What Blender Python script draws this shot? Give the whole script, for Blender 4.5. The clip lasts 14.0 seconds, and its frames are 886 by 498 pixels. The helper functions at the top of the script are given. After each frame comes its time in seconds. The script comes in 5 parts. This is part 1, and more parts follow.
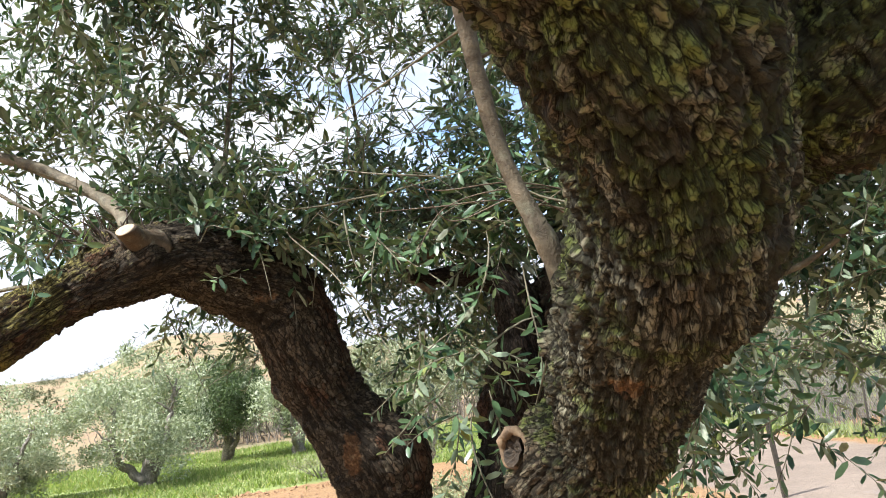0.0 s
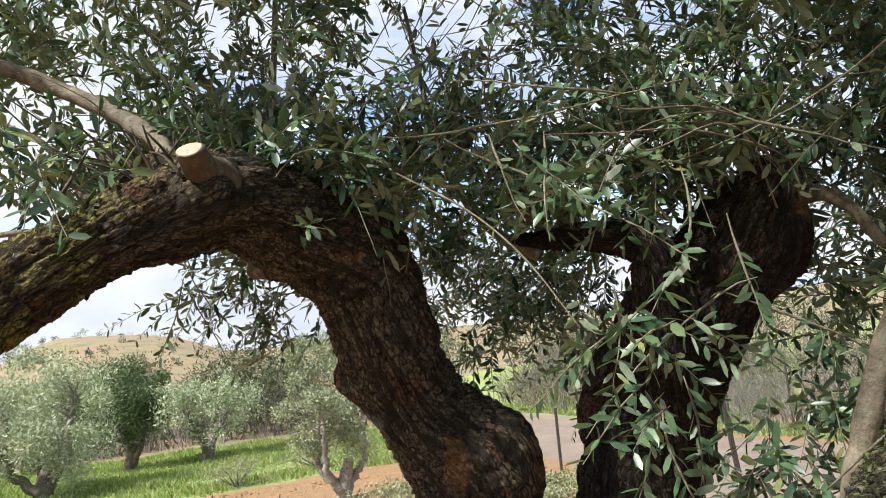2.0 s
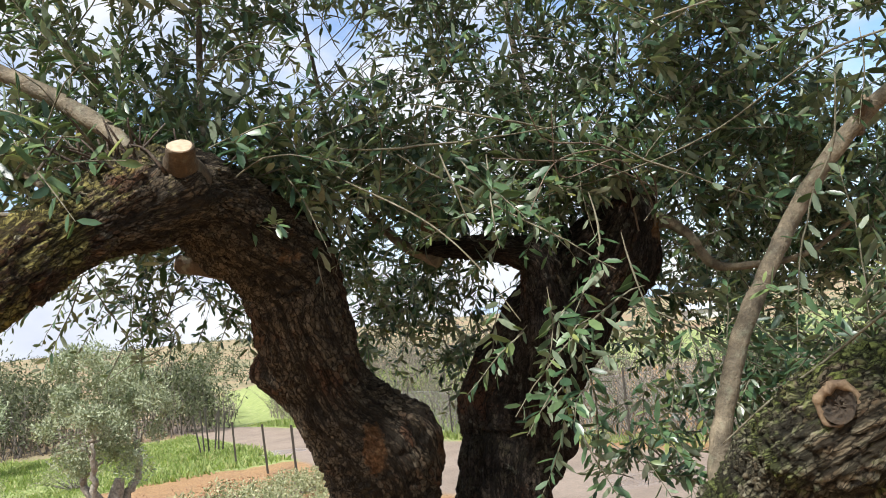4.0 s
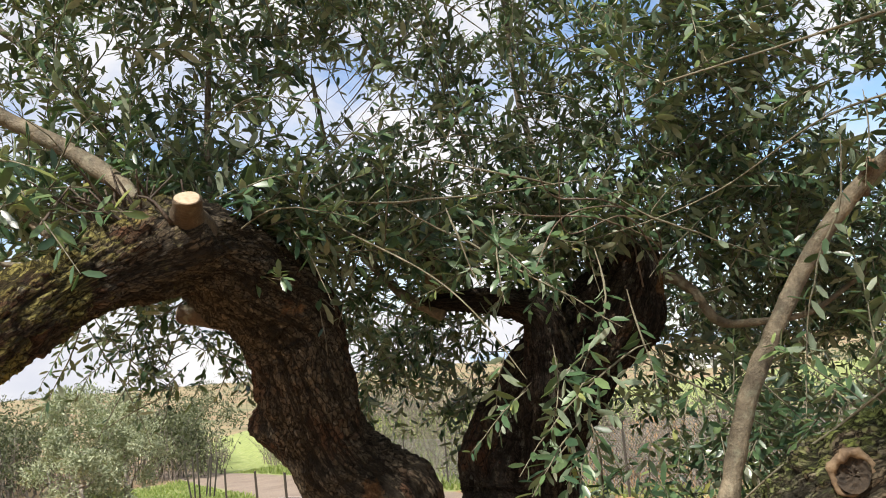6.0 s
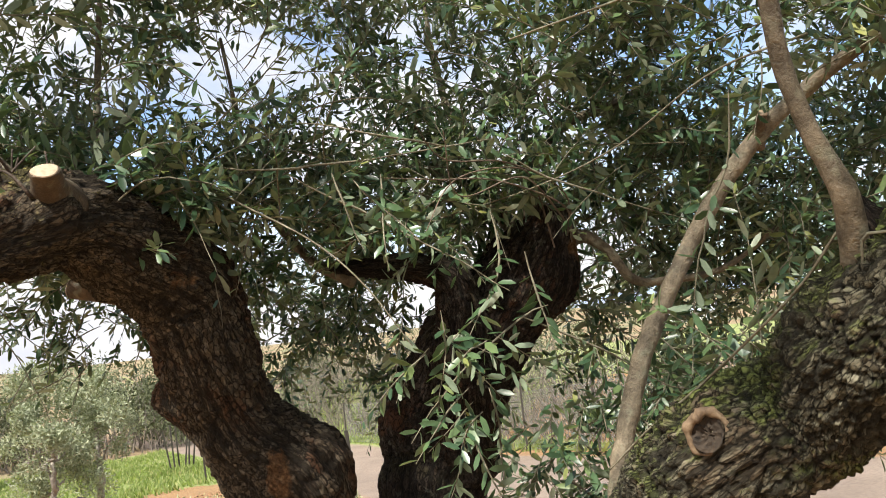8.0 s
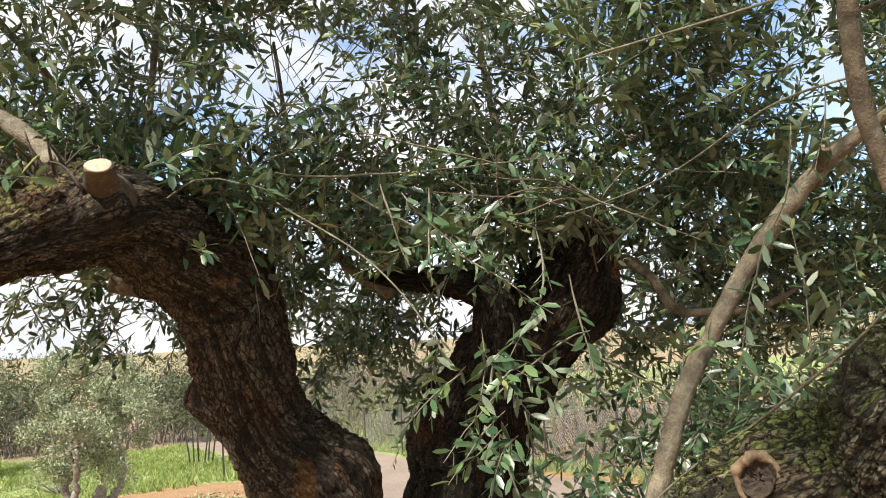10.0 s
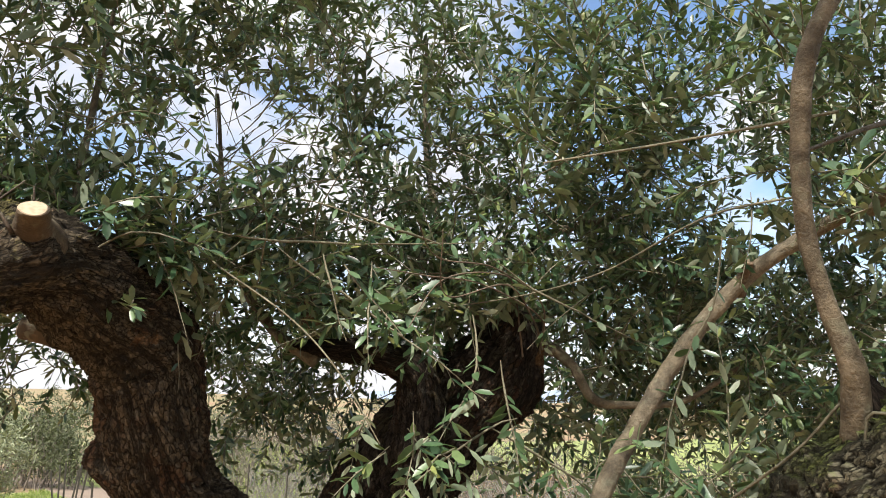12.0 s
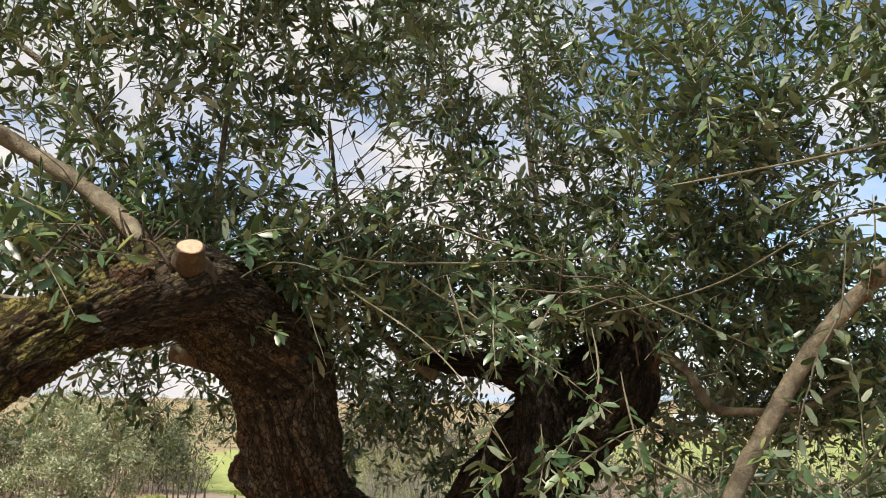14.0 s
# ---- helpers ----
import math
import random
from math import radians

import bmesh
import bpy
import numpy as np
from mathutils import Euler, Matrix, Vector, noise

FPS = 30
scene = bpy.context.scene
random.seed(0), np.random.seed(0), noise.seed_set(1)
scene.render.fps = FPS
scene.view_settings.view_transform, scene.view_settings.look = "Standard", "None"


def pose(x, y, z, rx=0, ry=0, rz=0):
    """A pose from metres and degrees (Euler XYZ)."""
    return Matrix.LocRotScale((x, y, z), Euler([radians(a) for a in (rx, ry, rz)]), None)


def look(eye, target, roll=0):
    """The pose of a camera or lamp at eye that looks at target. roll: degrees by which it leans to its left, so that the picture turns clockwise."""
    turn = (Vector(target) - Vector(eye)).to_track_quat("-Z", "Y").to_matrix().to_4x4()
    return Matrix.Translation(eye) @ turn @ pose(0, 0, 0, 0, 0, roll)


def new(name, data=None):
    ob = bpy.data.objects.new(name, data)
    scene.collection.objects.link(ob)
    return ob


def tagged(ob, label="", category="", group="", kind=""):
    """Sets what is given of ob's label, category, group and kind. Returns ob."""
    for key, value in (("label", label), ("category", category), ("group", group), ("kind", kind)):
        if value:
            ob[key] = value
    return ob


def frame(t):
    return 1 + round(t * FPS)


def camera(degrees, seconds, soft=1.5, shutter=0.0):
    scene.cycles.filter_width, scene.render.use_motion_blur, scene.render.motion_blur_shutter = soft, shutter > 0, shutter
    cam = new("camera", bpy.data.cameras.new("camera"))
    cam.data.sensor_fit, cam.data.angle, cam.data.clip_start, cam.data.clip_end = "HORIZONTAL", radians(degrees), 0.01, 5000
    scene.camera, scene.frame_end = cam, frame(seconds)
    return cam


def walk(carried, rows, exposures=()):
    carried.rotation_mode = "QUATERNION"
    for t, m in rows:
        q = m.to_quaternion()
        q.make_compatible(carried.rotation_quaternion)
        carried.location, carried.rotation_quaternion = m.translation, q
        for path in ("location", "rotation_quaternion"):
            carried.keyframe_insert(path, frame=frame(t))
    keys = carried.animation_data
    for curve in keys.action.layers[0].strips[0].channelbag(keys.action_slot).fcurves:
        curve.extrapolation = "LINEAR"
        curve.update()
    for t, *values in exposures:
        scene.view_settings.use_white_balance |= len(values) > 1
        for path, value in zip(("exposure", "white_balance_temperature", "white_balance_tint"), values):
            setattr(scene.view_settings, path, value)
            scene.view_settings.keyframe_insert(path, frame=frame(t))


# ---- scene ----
cam = camera(59.2, 14.0, soft=0.95)
METRES, EYE, TILT, LEAN, TURN = 2.0, 1.6, 6.3, 6.5, 0.0
ROWS = [
    (0.0, 0.0, 0.0, 0.0, -0.0, 0.0, 0.0),
    (0.5, -0.1169, 0.0656, -0.0291, -2.43, -1.22, 0.75),
    (1.0, -0.1999, 0.1054, -0.0364, -6.61, -2.0, -0.73),
    (1.5, -0.2289, 0.1643, -0.0666, -7.8, -1.87, -2.25),
    (2.0, -0.2612, 0.2741, -0.0641, -6.92, 0.3, -0.79),
    (2.5, -0.3162, 0.2942, -0.0656, -8.47, -0.5, 3.67),
    (3.0, -0.42, 0.2725, -0.1169, -18.98, -4.6, 4.42),
    (3.5, -0.4558, 0.2218, -0.0908, -23.35, -0.69, -1.99),
    (6.0, -0.4672, 0.2304, -0.0742, -23.76, 5.33, -3.81),
    (6.5, -0.4584, 0.2236, -0.0665, -22.48, 5.68, -2.35),
    (7.0, -0.4135, 0.2096, -0.0746, -25.57, 4.71, -1.82),
    (7.5, -0.3845, 0.204, -0.0655, -27.01, 4.36, -1.93),
    (8.0, -0.372, 0.205, -0.0644, -25.22, 2.65, -2.17),
    (10.5, -0.3913, 0.2264, -0.0593, -23.62, 3.77, -7.16),
    (11.0, -0.4036, 0.2287, -0.0595, -25.33, 5.02, -9.28),
    (11.5, -0.4087, 0.2202, -0.0582, -26.84, 6.66, -10.32),
    (12.0, -0.4181, 0.2386, -0.047, -30.73, 8.97, -10.57),
    (12.5, -0.4237, 0.2706, -0.0205, -33.36, 12.18, -10.15),
    (13.0, -0.4448, 0.2588, -0.0081, -32.49, 14.28, -9.38),
    (13.5, -0.4575, 0.2464, -0.0262, -28.34, 11.72, -9.26),
    (14.0, -0.4677, 0.2256, -0.0403, -24.01, 8.01, -9.26),
]
walk(cam, [(t, pose(0, 0, EYE, TILT, LEAN, TURN) @ pose(METRES * x, METRES * y, METRES * z, 90 + pitch, roll, yaw)) for t, x, y, z, yaw, pitch, roll in ROWS],
     exposures=[(0.0, 1.22, 6100, 10), (0.5, 0.86, 6200, 10), (2.5, 0.78, 6200, 10), (3.7, 0.82, 6150, 10), (6.0, 0.75, 6600, 11), (8.0, 0.93, 6600, 11), (11.0, 0.95, 6600, 10), (12.3, 0.8, 6700, 11), (13.0, 0.34, 6900, 12), (13.5, 0.26, 6950, 12), (14.0, 0.62, 7000, 12)])

# ---- light ----
SUN_EL, SUN_AZ = radians(52), radians(238)      # azimuth clockwise from +y
world = bpy.data.worlds.new("sky")
scene.world = world
world.use_nodes = True
wt = world.node_tree
wt.nodes.clear()


def wn(kind, **sets):
    n = wt.nodes.new(kind)
    for k, v in sets.items():
        n.inputs[k].default_value = v
    return n


sky = wt.nodes.new("ShaderNodeTexSky")
sky.sky_type, sky.sun_disc = "NISHITA", False
sky.sun_elevation, sky.sun_rotation = SUN_EL, SUN_AZ
sky.air_density, sky.dust_density, sky.ozone_density = 1.0, 0.3, 3.0
wco = wt.nodes.new("ShaderNodeTexCoord")
wmap = wt.nodes.new("ShaderNodeMapping")
wmap.inputs["Scale"].default_value = (1.0, 1.0, 1.9)
wmap.inputs["Location"].default_value = (0.35, 0.0, 0.2)
wt.links.new(wco.outputs["Generated"], wmap.inputs["Vector"])
cl = wn("ShaderNodeTexNoise", Scale=2.6, Detail=9.0, Roughness=0.56, Distortion=0.25)
wt.links.new(wmap.outputs[0], cl.inputs["Vector"])
cr = wt.nodes.new("ShaderNodeValToRGB")
cr.color_ramp.elements[0].position, cr.color_ramp.elements[1].position = 0.37, 0.52
side = wt.nodes.new("ShaderNodeVectorMath")      # the cover thins towards the east
side.operation = "DOT_PRODUCT"
side.inputs[1].default_value = (-0.06, -0.02, 0.0)
wt.links.new(wco.outputs["Generated"], side.inputs[0])
cover = wt.nodes.new("ShaderNodeMath")
cover.operation = "ADD"
wt.links.new(cl.outputs["Fac"], cover.inputs[0])
wt.links.new(side.outputs["Value"], cover.inputs[1])
lift = wt.nodes.new("ShaderNodeSeparateXYZ")
wt.links.new(wco.outputs["Generated"], lift.inputs[0])
haze = wt.nodes.new("ShaderNodeMapRange")           # the cover closes towards the horizon
for k, v in ((1, 0.02), (2, 0.14), (3, 0.15), (4, 0.0)):
    haze.inputs[k].default_value = v
wt.links.new(lift.outputs[2], haze.inputs[0])
full = wt.nodes.new("ShaderNodeMath")
full.operation = "ADD"
wt.links.new(cover.outputs[0], full.inputs[0])
wt.links.new(haze.outputs[0], full.inputs[1])
wt.links.new(full.outputs[0], cr.inputs[0])
cl2 = wn("ShaderNodeTexNoise", Scale=5.0, Detail=6.0)
wt.links.new(wmap.outputs[0], cl2.inputs["Vector"])
cc = wt.nodes.new("ShaderNodeValToRGB")
cc.color_ramp.elements[0].color = (0.74, 0.77, 0.86, 1)
cc.color_ramp.elements[1].color = (1.0, 1.0, 1.0, 1)
cc.color_ramp.elements[0].position, cc.color_ramp.elements[1].position = 0.36, 0.66
wt.links.new(cl2.outputs["Fac"], cc.inputs[0])
b1, b2, mx = wt.nodes.new("ShaderNodeBackground"), wt.nodes.new("ShaderNodeBackground"), wt.nodes.new("ShaderNodeMixShader")
b1.inputs["Strength"].default_value = 0.13
b2.inputs["Strength"].default_value = 0.63
wt.links.new(sky.outputs[0], b1.inputs["Color"])
wt.links.new(cc.outputs[0], b2.inputs["Color"])
wt.links.new(cr.outputs[0], mx.inputs[0])
wt.links.new(b1.outputs[0], mx.inputs[1])
wt.links.new(b2.outputs[0], mx.inputs[2])
wo = wt.nodes.new("ShaderNodeOutputWorld")
wt.links.new(mx.outputs[0], wo.inputs[0])

sun = new("sun", bpy.data.lights.new("sun", "SUN"))
sun.data.energy, sun.data.angle, sun.data.color = 5.0, radians(3), (1.0, 0.95, 0.87)
sd = Vector((math.sin(SUN_AZ) * math.cos(SUN_EL), math.cos(SUN_AZ) * math.cos(SUN_EL), math.sin(SUN_EL)))
sun.matrix_world = look(sd * 50, (0, 0, 0))


# ---- materials ----
def mat(name):
    m = bpy.data.materials.new(name)
    m.use_nodes = True
    nt = m.node_tree
    return m, nt, nt.nodes["Principled BSDF"]


def node(nt, kind, links=(), **sets):
    n = nt.nodes.new(kind)
    for k, v in sets.items():
        n.inputs[k.replace("_", " ")].default_value = v
    for out, inp in links:
        nt.links.new(out, n.inputs[inp])
    return n


def ramp(nt, src, stops):
    r = nt.nodes.new("ShaderNodeValToRGB")
    e = r.color_ramp.elements
    while len(e) < len(stops):
        e.new(0.5)
    for i, (p, c) in enumerate(stops):
        e[i].position = p
        e[i].color = (*c, 1) if len(c) == 3 else c
    nt.links.new(src, r.inputs[0])
    return r.outputs[0]


def mixc(nt, fac, a, b, mode="MIX"):
    n = nt.nodes.new("ShaderNodeMix")
    n.data_type, n.blend_type = "RGBA", mode
    for v, i in ((fac, 0), (a, 6), (b, 7)):
        if hasattr(v, "links"):
            nt.links.new(v, n.inputs[i])
        else:
            n.inputs[i].default_value = v if i == 0 else (*v, 1)
    return n.outputs[2]


def maths(nt, op, a, b=0.0, clamp=False):
    n = nt.nodes.new("ShaderNodeMath")
    n.operation, n.use_clamp = op, clamp
    for i, v in enumerate((a, b)):
        if hasattr(v, "links"):
            nt.links.new(v, n.inputs[i])
        else:
            n.inputs[i].default_value = v
    return n.outputs[0]


def noise_tex(nt, scale, detail=4.0, rough=0.55, vec=None):
    n = node(nt, "ShaderNodeTexNoise", Scale=scale, Detail=detail, Roughness=rough)
    if vec is not None:
        nt.links.new(vec, n.inputs["Vector"])
    return n.outputs["Fac"]


def coords(nt):
    return nt.nodes.new("ShaderNodeTexCoord").outputs["Object"]


def bump(nt, b, height, strength, dist):
    n = node(nt, "ShaderNodeBump", [(height, "Height")], Strength=strength, Distance=dist)
    nt.links.new(n.outputs[0], b.inputs["Normal"])


def bark_material(name, dark, mid, light, moss, moss_amount, rust_amount, spread=0.31, deep=0.24, gap=0.045):
    """Old olive bark: flaking grey-brown plates with dark cracks, crevice shade coloured in by relief, rusty inner
    bark, moss and lichen on the upper side.
    """
    m, nt, b = mat(name)
    co = coords(nt)
    at = nt.nodes.new("ShaderNodeAttribute")
    at.attribute_name = "run"
    relief = nt.nodes.new("ShaderNodeAttribute")
    relief.attribute_name = "relief"
    fine = noise_tex(nt, 170.0, 5.0, 0.7, co)
    grain = noise_tex(nt, 45.0, 5.0, 0.65, co)
    warp = node(nt, "ShaderNodeTexNoise", [(at.outputs["Vector"], "Vector")], Scale=110.0, Detail=6.0, Roughness=0.7)
    shift = nt.nodes.new("ShaderNodeVectorMath")
    shift.operation = "MULTIPLY_ADD"
    nt.links.new(warp.outputs["Color"], shift.inputs[0])
    shift.inputs[1].default_value = (0.013, 0.013, 0.013)
    nt.links.new(at.outputs["Vector"], shift.inputs[2])

    stretch = nt.nodes.new("ShaderNodeMapping")
    stretch.inputs["Scale"].default_value = (0.2, 1.0, 1.0)
    nt.links.new(shift.outputs[0], stretch.inputs["Vector"])
    streak = noise_tex(nt, 75.0, 4.0, 0.6, stretch.outputs[0])

    def flakes(scale, feature):
        v = nt.nodes.new("ShaderNodeTexVoronoi")
        v.feature = feature
        v.inputs["Scale"].default_value = scale
        v.inputs["Randomness"].default_value = 0.95
        nt.links.new(shift.outputs[0], v.inputs["Vector"])
        return v
    crack1 = ramp(nt, flakes(82.0, "DISTANCE_TO_EDGE").outputs["Distance"], [(0.008, (0,) * 3), (0.075, (1,) * 3)])
    crack2 = ramp(nt, flakes(185.0, "DISTANCE_TO_EDGE").outputs["Distance"], [(0.005, (0.5,) * 3), (0.06, (1,) * 3)])
    cell = node(nt, "ShaderNodeSeparateColor", [(flakes(82.0, "F1").outputs["Color"], 0)])
    cell2 = node(nt, "ShaderNodeSeparateColor", [(flakes(185.0, "F1").outputs["Color"], 0)])
    pick = maths(nt, "ADD", maths(nt, "MULTIPLY", cell.outputs[0], 0.26), maths(nt, "ADD", maths(nt, "MULTIPLY", cell2.outputs[0], 0.2), maths(nt, "ADD", maths(nt, "MULTIPLY", grain, 0.3), maths(nt, "MULTIPLY", streak, 0.42))))
    col = ramp(nt, pick, [(0.28, dark), (0.55, mid), (0.85, light)])
    rust = ramp(nt, maths(nt, "ADD", noise_tex(nt, 5.0, 4.0, 0.6, co), maths(nt, "MULTIPLY", cell.outputs[1], 0.12)), [(0.58, (0,) * 3), (0.72, (1,) * 3)])
    col = mixc(nt, maths(nt, "MULTIPLY", rust, rust_amount), col, (0.13, 0.052, 0.022))
    geo = nt.nodes.new("ShaderNodeNewGeometry")
    sep = node(nt, "ShaderNodeSeparateXYZ", [(geo.outputs["Normal"], 0)])
    up = maths(nt, "MULTIPLY_ADD", sep.outputs[2], 0.22)
    nt.nodes[-1].inputs[2].default_value = spread
    mm = maths(nt, "ADD", up, maths(nt, "MULTIPLY", maths(nt, "SUBTRACT", noise_tex(nt, 8.0, 5.0, 0.65, co), 0.5), 2.0))
    mm = maths(nt, "ADD", mm, maths(nt, "MULTIPLY", maths(nt, "SUBTRACT", grain, 0.5), 0.8))
    grown = nt.nodes.new("ShaderNodeAttribute")
    grown.attribute_name = "moss"
    mm = maths(nt, "ADD", mm, maths(nt, "MULTIPLY", maths(nt, "SUBTRACT", grown.outputs["Fac"], 1.0), 0.35))
    mask = ramp(nt, mm, [(0.38, (0,) * 3), (0.62, (1,) * 3)])
    mcol = mixc(nt, fine, tuple(0.45 * c for c in moss), tuple(1.35 * c for c in moss))
    col = mixc(nt, maths(nt, "MULTIPLY", mask, moss_amount), col, mcol)
    lich = ramp(nt, noise_tex(nt, 26.0, 3.0, 0.5, co), [(0.62, (0,) * 3), (0.7, (1,) * 3)])
    col = mixc(nt, maths(nt, "MULTIPLY", lich, maths(nt, "MULTIPLY", grown.outputs["Fac"], 0.4), True), col, (0.27, 0.27, 0.21))
    split = maths(nt, "ABSOLUTE", maths(nt, "SUBTRACT", noise_tex(nt, 34.0, 3.0, 0.5, stretch.outputs[0]), 0.5))
    fissure = ramp(nt, split, [(0.2 * gap, (0,) * 3), (gap, (1,) * 3)])
    cracks = maths(nt, "MULTIPLY", maths(nt, "MULTIPLY", crack1, crack2), fissure)
    bare = nt.nodes.new("ShaderNodeAttribute")
    bare.attribute_name = "bare"
    bmask = ramp(nt, maths(nt, "ADD", bare.outputs["Fac"], maths(nt, "MULTIPLY", maths(nt, "SUBTRACT", grain, 0.5), 1.1)), [(0.4, (0,) * 3), (0.62, (1,) * 3)])
    bcol = ramp(nt, noise_tex(nt, 70.0, 5.0, 0.7, co), [(0.3, (0.06, 0.03, 0.014)), (0.5, (0.18, 0.095, 0.042)), (0.7, (0.34, 0.21, 0.105))])
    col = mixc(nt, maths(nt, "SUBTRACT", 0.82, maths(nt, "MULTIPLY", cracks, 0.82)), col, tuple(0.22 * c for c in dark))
    # low relief darkened as well: the shade of the crevices put into the colour
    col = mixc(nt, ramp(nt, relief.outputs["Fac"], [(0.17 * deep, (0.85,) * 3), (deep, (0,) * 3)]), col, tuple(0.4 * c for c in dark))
    col = mixc(nt, maths(nt, "MULTIPLY", bmask, 0.9), col, bcol)
    nt.links.new(col, b.inputs["Base Color"])
    b.inputs["Roughness"].default_value = 0.9
    b.inputs["Specular IOR Level"].default_value = 0.2
    h = maths(nt, "ADD", maths(nt, "MULTIPLY", cracks, 1.0), maths(nt, "ADD", maths(nt, "MULTIPLY", cell.outputs[2], 0.5), maths(nt, "MULTIPLY", fine, 0.35)))
    bump(nt, b, h, 1.0, 0.009)
    return m


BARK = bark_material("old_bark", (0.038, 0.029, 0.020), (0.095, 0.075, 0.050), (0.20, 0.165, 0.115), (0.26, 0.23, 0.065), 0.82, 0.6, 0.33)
# darker copy of the old bark, with the crown's shade put into its colour
BARK_DARK_SHADED = bark_material("dark_shaded_bark", (0.018, 0.013, 0.010), (0.045, 0.034, 0.025), (0.10, 0.078, 0.056), (0.07, 0.068, 0.027), 0.35, 0.6)
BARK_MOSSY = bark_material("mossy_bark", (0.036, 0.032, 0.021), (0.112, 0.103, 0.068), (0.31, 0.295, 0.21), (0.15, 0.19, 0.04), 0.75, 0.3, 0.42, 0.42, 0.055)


def smooth_bark(name, a, b_, c):
    m, nt, b = mat(name)
    co = coords(nt)
    n1, n2 = noise_tex(nt, 30.0, 5.0, 0.6, co), noise_tex(nt, 220.0, 3.0, 0.6, co)
    col = ramp(nt, n1, [(0.3, a), (0.5, b_), (0.7, c)])
    col = mixc(nt, 0.4, col, ramp(nt, n2, [(0.3, (0.5,) * 3), (0.7, (1.3,) * 3)]), "MULTIPLY")
    blot = noise_tex(nt, 14.0, 5.0, 0.7, co)
    col = mixc(nt, maths(nt, "MULTIPLY", ramp(nt, blot, [(0.5, (0,) * 3), (0.64, (1,) * 3)]), 0.6), col, tuple(0.55 * v for v in a))
    col = mixc(nt, maths(nt, "MULTIPLY", ramp(nt, noise_tex(nt, 23.0, 4.0, 0.65, co), [(0.55, (0,) * 3), (0.66, (1,) * 3)]), 0.45), col, (0.23, 0.235, 0.16))
    nt.links.new(col, b.inputs["Base Color"])
    b.inputs["Roughness"].default_value = 0.75
    bump(nt, b, maths(nt, "ADD", maths(nt, "MULTIPLY", n1, 2.0), n2), 0.8, 0.004)
    return m


YOUNG = smooth_bark("young_bark", (0.07, 0.056, 0.035), (0.155, 0.126, 0.082), (0.265, 0.22, 0.148))
TWIG = smooth_bark("twig_bark", (0.10, 0.088, 0.052), (0.17, 0.155, 0.10), (0.26, 0.245, 0.175))
DRY = smooth_bark("dry_stem", (0.085, 0.070, 0.055), (0.165, 0.138, 0.112), (0.30, 0.265, 0.22))
FAR_BARK = smooth_bark("grey_bark", (0.10, 0.088, 0.072), (0.19, 0.168, 0.14), (0.30, 0.275, 0.235))

PALE_BARK = smooth_bark("pale_bark", (0.15, 0.135, 0.11), (0.28, 0.25, 0.21), (0.42, 0.39, 0.33))


def cut_wood():
    m, nt, b = mat("sawn_wood")
    co = coords(nt)
    n = noise_tex(nt, 60.0, 4.0, 0.6, co)
    nt.links.new(ramp(nt, n, [(0.3, (0.30, 0.22, 0.14)), (0.6, (0.43, 0.34, 0.24))]), b.inputs["Base Color"])
    b.inputs["Roughness"].default_value = 0.7
    bump(nt, b, n, 0.3, 0.002)
    return m


CUT = cut_wood()


def wound_wood():
    m, nt, b = mat("healed_wood")
    n = noise_tex(nt, 40.0, 5.0, 0.65, coords(nt))
    nt.links.new(ramp(nt, n, [(0.3, (0.055, 0.033, 0.019)), (0.5, (0.14, 0.094, 0.053)), (0.7, (0.28, 0.205, 0.122))]), b.inputs["Base Color"])
    b.inputs["Roughness"].default_value = 0.8
    bump(nt, b, n, 0.8, 0.004)
    return m


WOUND = wound_wood()


def leaf_material(name, stops, rough, spec, glow):
    m, nt, b = mat(name)
    geo = nt.nodes.new("ShaderNodeNewGeometry")
    col = ramp(nt, geo.outputs["Random Per Island"], stops)
    n = noise_tex(nt, 90.0, 3.0, 0.5, coords(nt))
    col = mixc(nt, 0.5, col, ramp(nt, n, [(0.3, (0.7,) * 3), (0.7, (1.25,) * 3)]), "MULTIPLY")
    nt.links.new(col, b.inputs["Base Color"])
    b.inputs["Roughness"].default_value = rough
    b.inputs["Specular IOR Level"].default_value = spec
    tr = node(nt, "ShaderNodeBsdfTranslucent")
    nt.links.new(mixc(nt, 1.0, col, (1.25, 1.5, 0.6), "MULTIPLY"), tr.inputs["Color"])
    ms = node(nt, "ShaderNodeMixShader", Fac=glow)
    nt.links.new(b.outputs[0], ms.inputs[1])
    nt.links.new(tr.outputs[0], ms.inputs[2])
    nt.links.new(ms.outputs[0], nt.nodes["Material Output"].inputs[0])
    return m


LEAF_UP = leaf_material("leaf_upper", [(0.0, (0.030, 0.068, 0.035)), (0.45, (0.062, 0.122, 0.058)), (0.85, (0.12, 0.188, 0.078)), (0.96, (0.20, 0.25, 0.09)), (1.0, (0.30, 0.30, 0.09))], 0.34, 0.62, 0.28)
LEAF_LOW = leaf_material("leaf_lower", [(0.0, (0.125, 0.175, 0.115)), (0.6, (0.245, 0.305, 0.205)), (1.0, (0.43, 0.475, 0.36))], 0.6, 0.3, 0.28)
LEAF_FAR = leaf_material("leaf_far_silver", [(0.0, (0.19, 0.225, 0.135)), (0.5, (0.33, 0.365, 0.245)), (1.0, (0.50, 0.53, 0.40))], 0.6, 0.3, 0.15)
LEAF_OPEN = leaf_material("leaf_open_olive", [(0.0, (0.14, 0.17, 0.10)), (0.5, (0.25, 0.28, 0.175)), (1.0, (0.40, 0.43, 0.31))], 0.6, 0.3, 0.15)
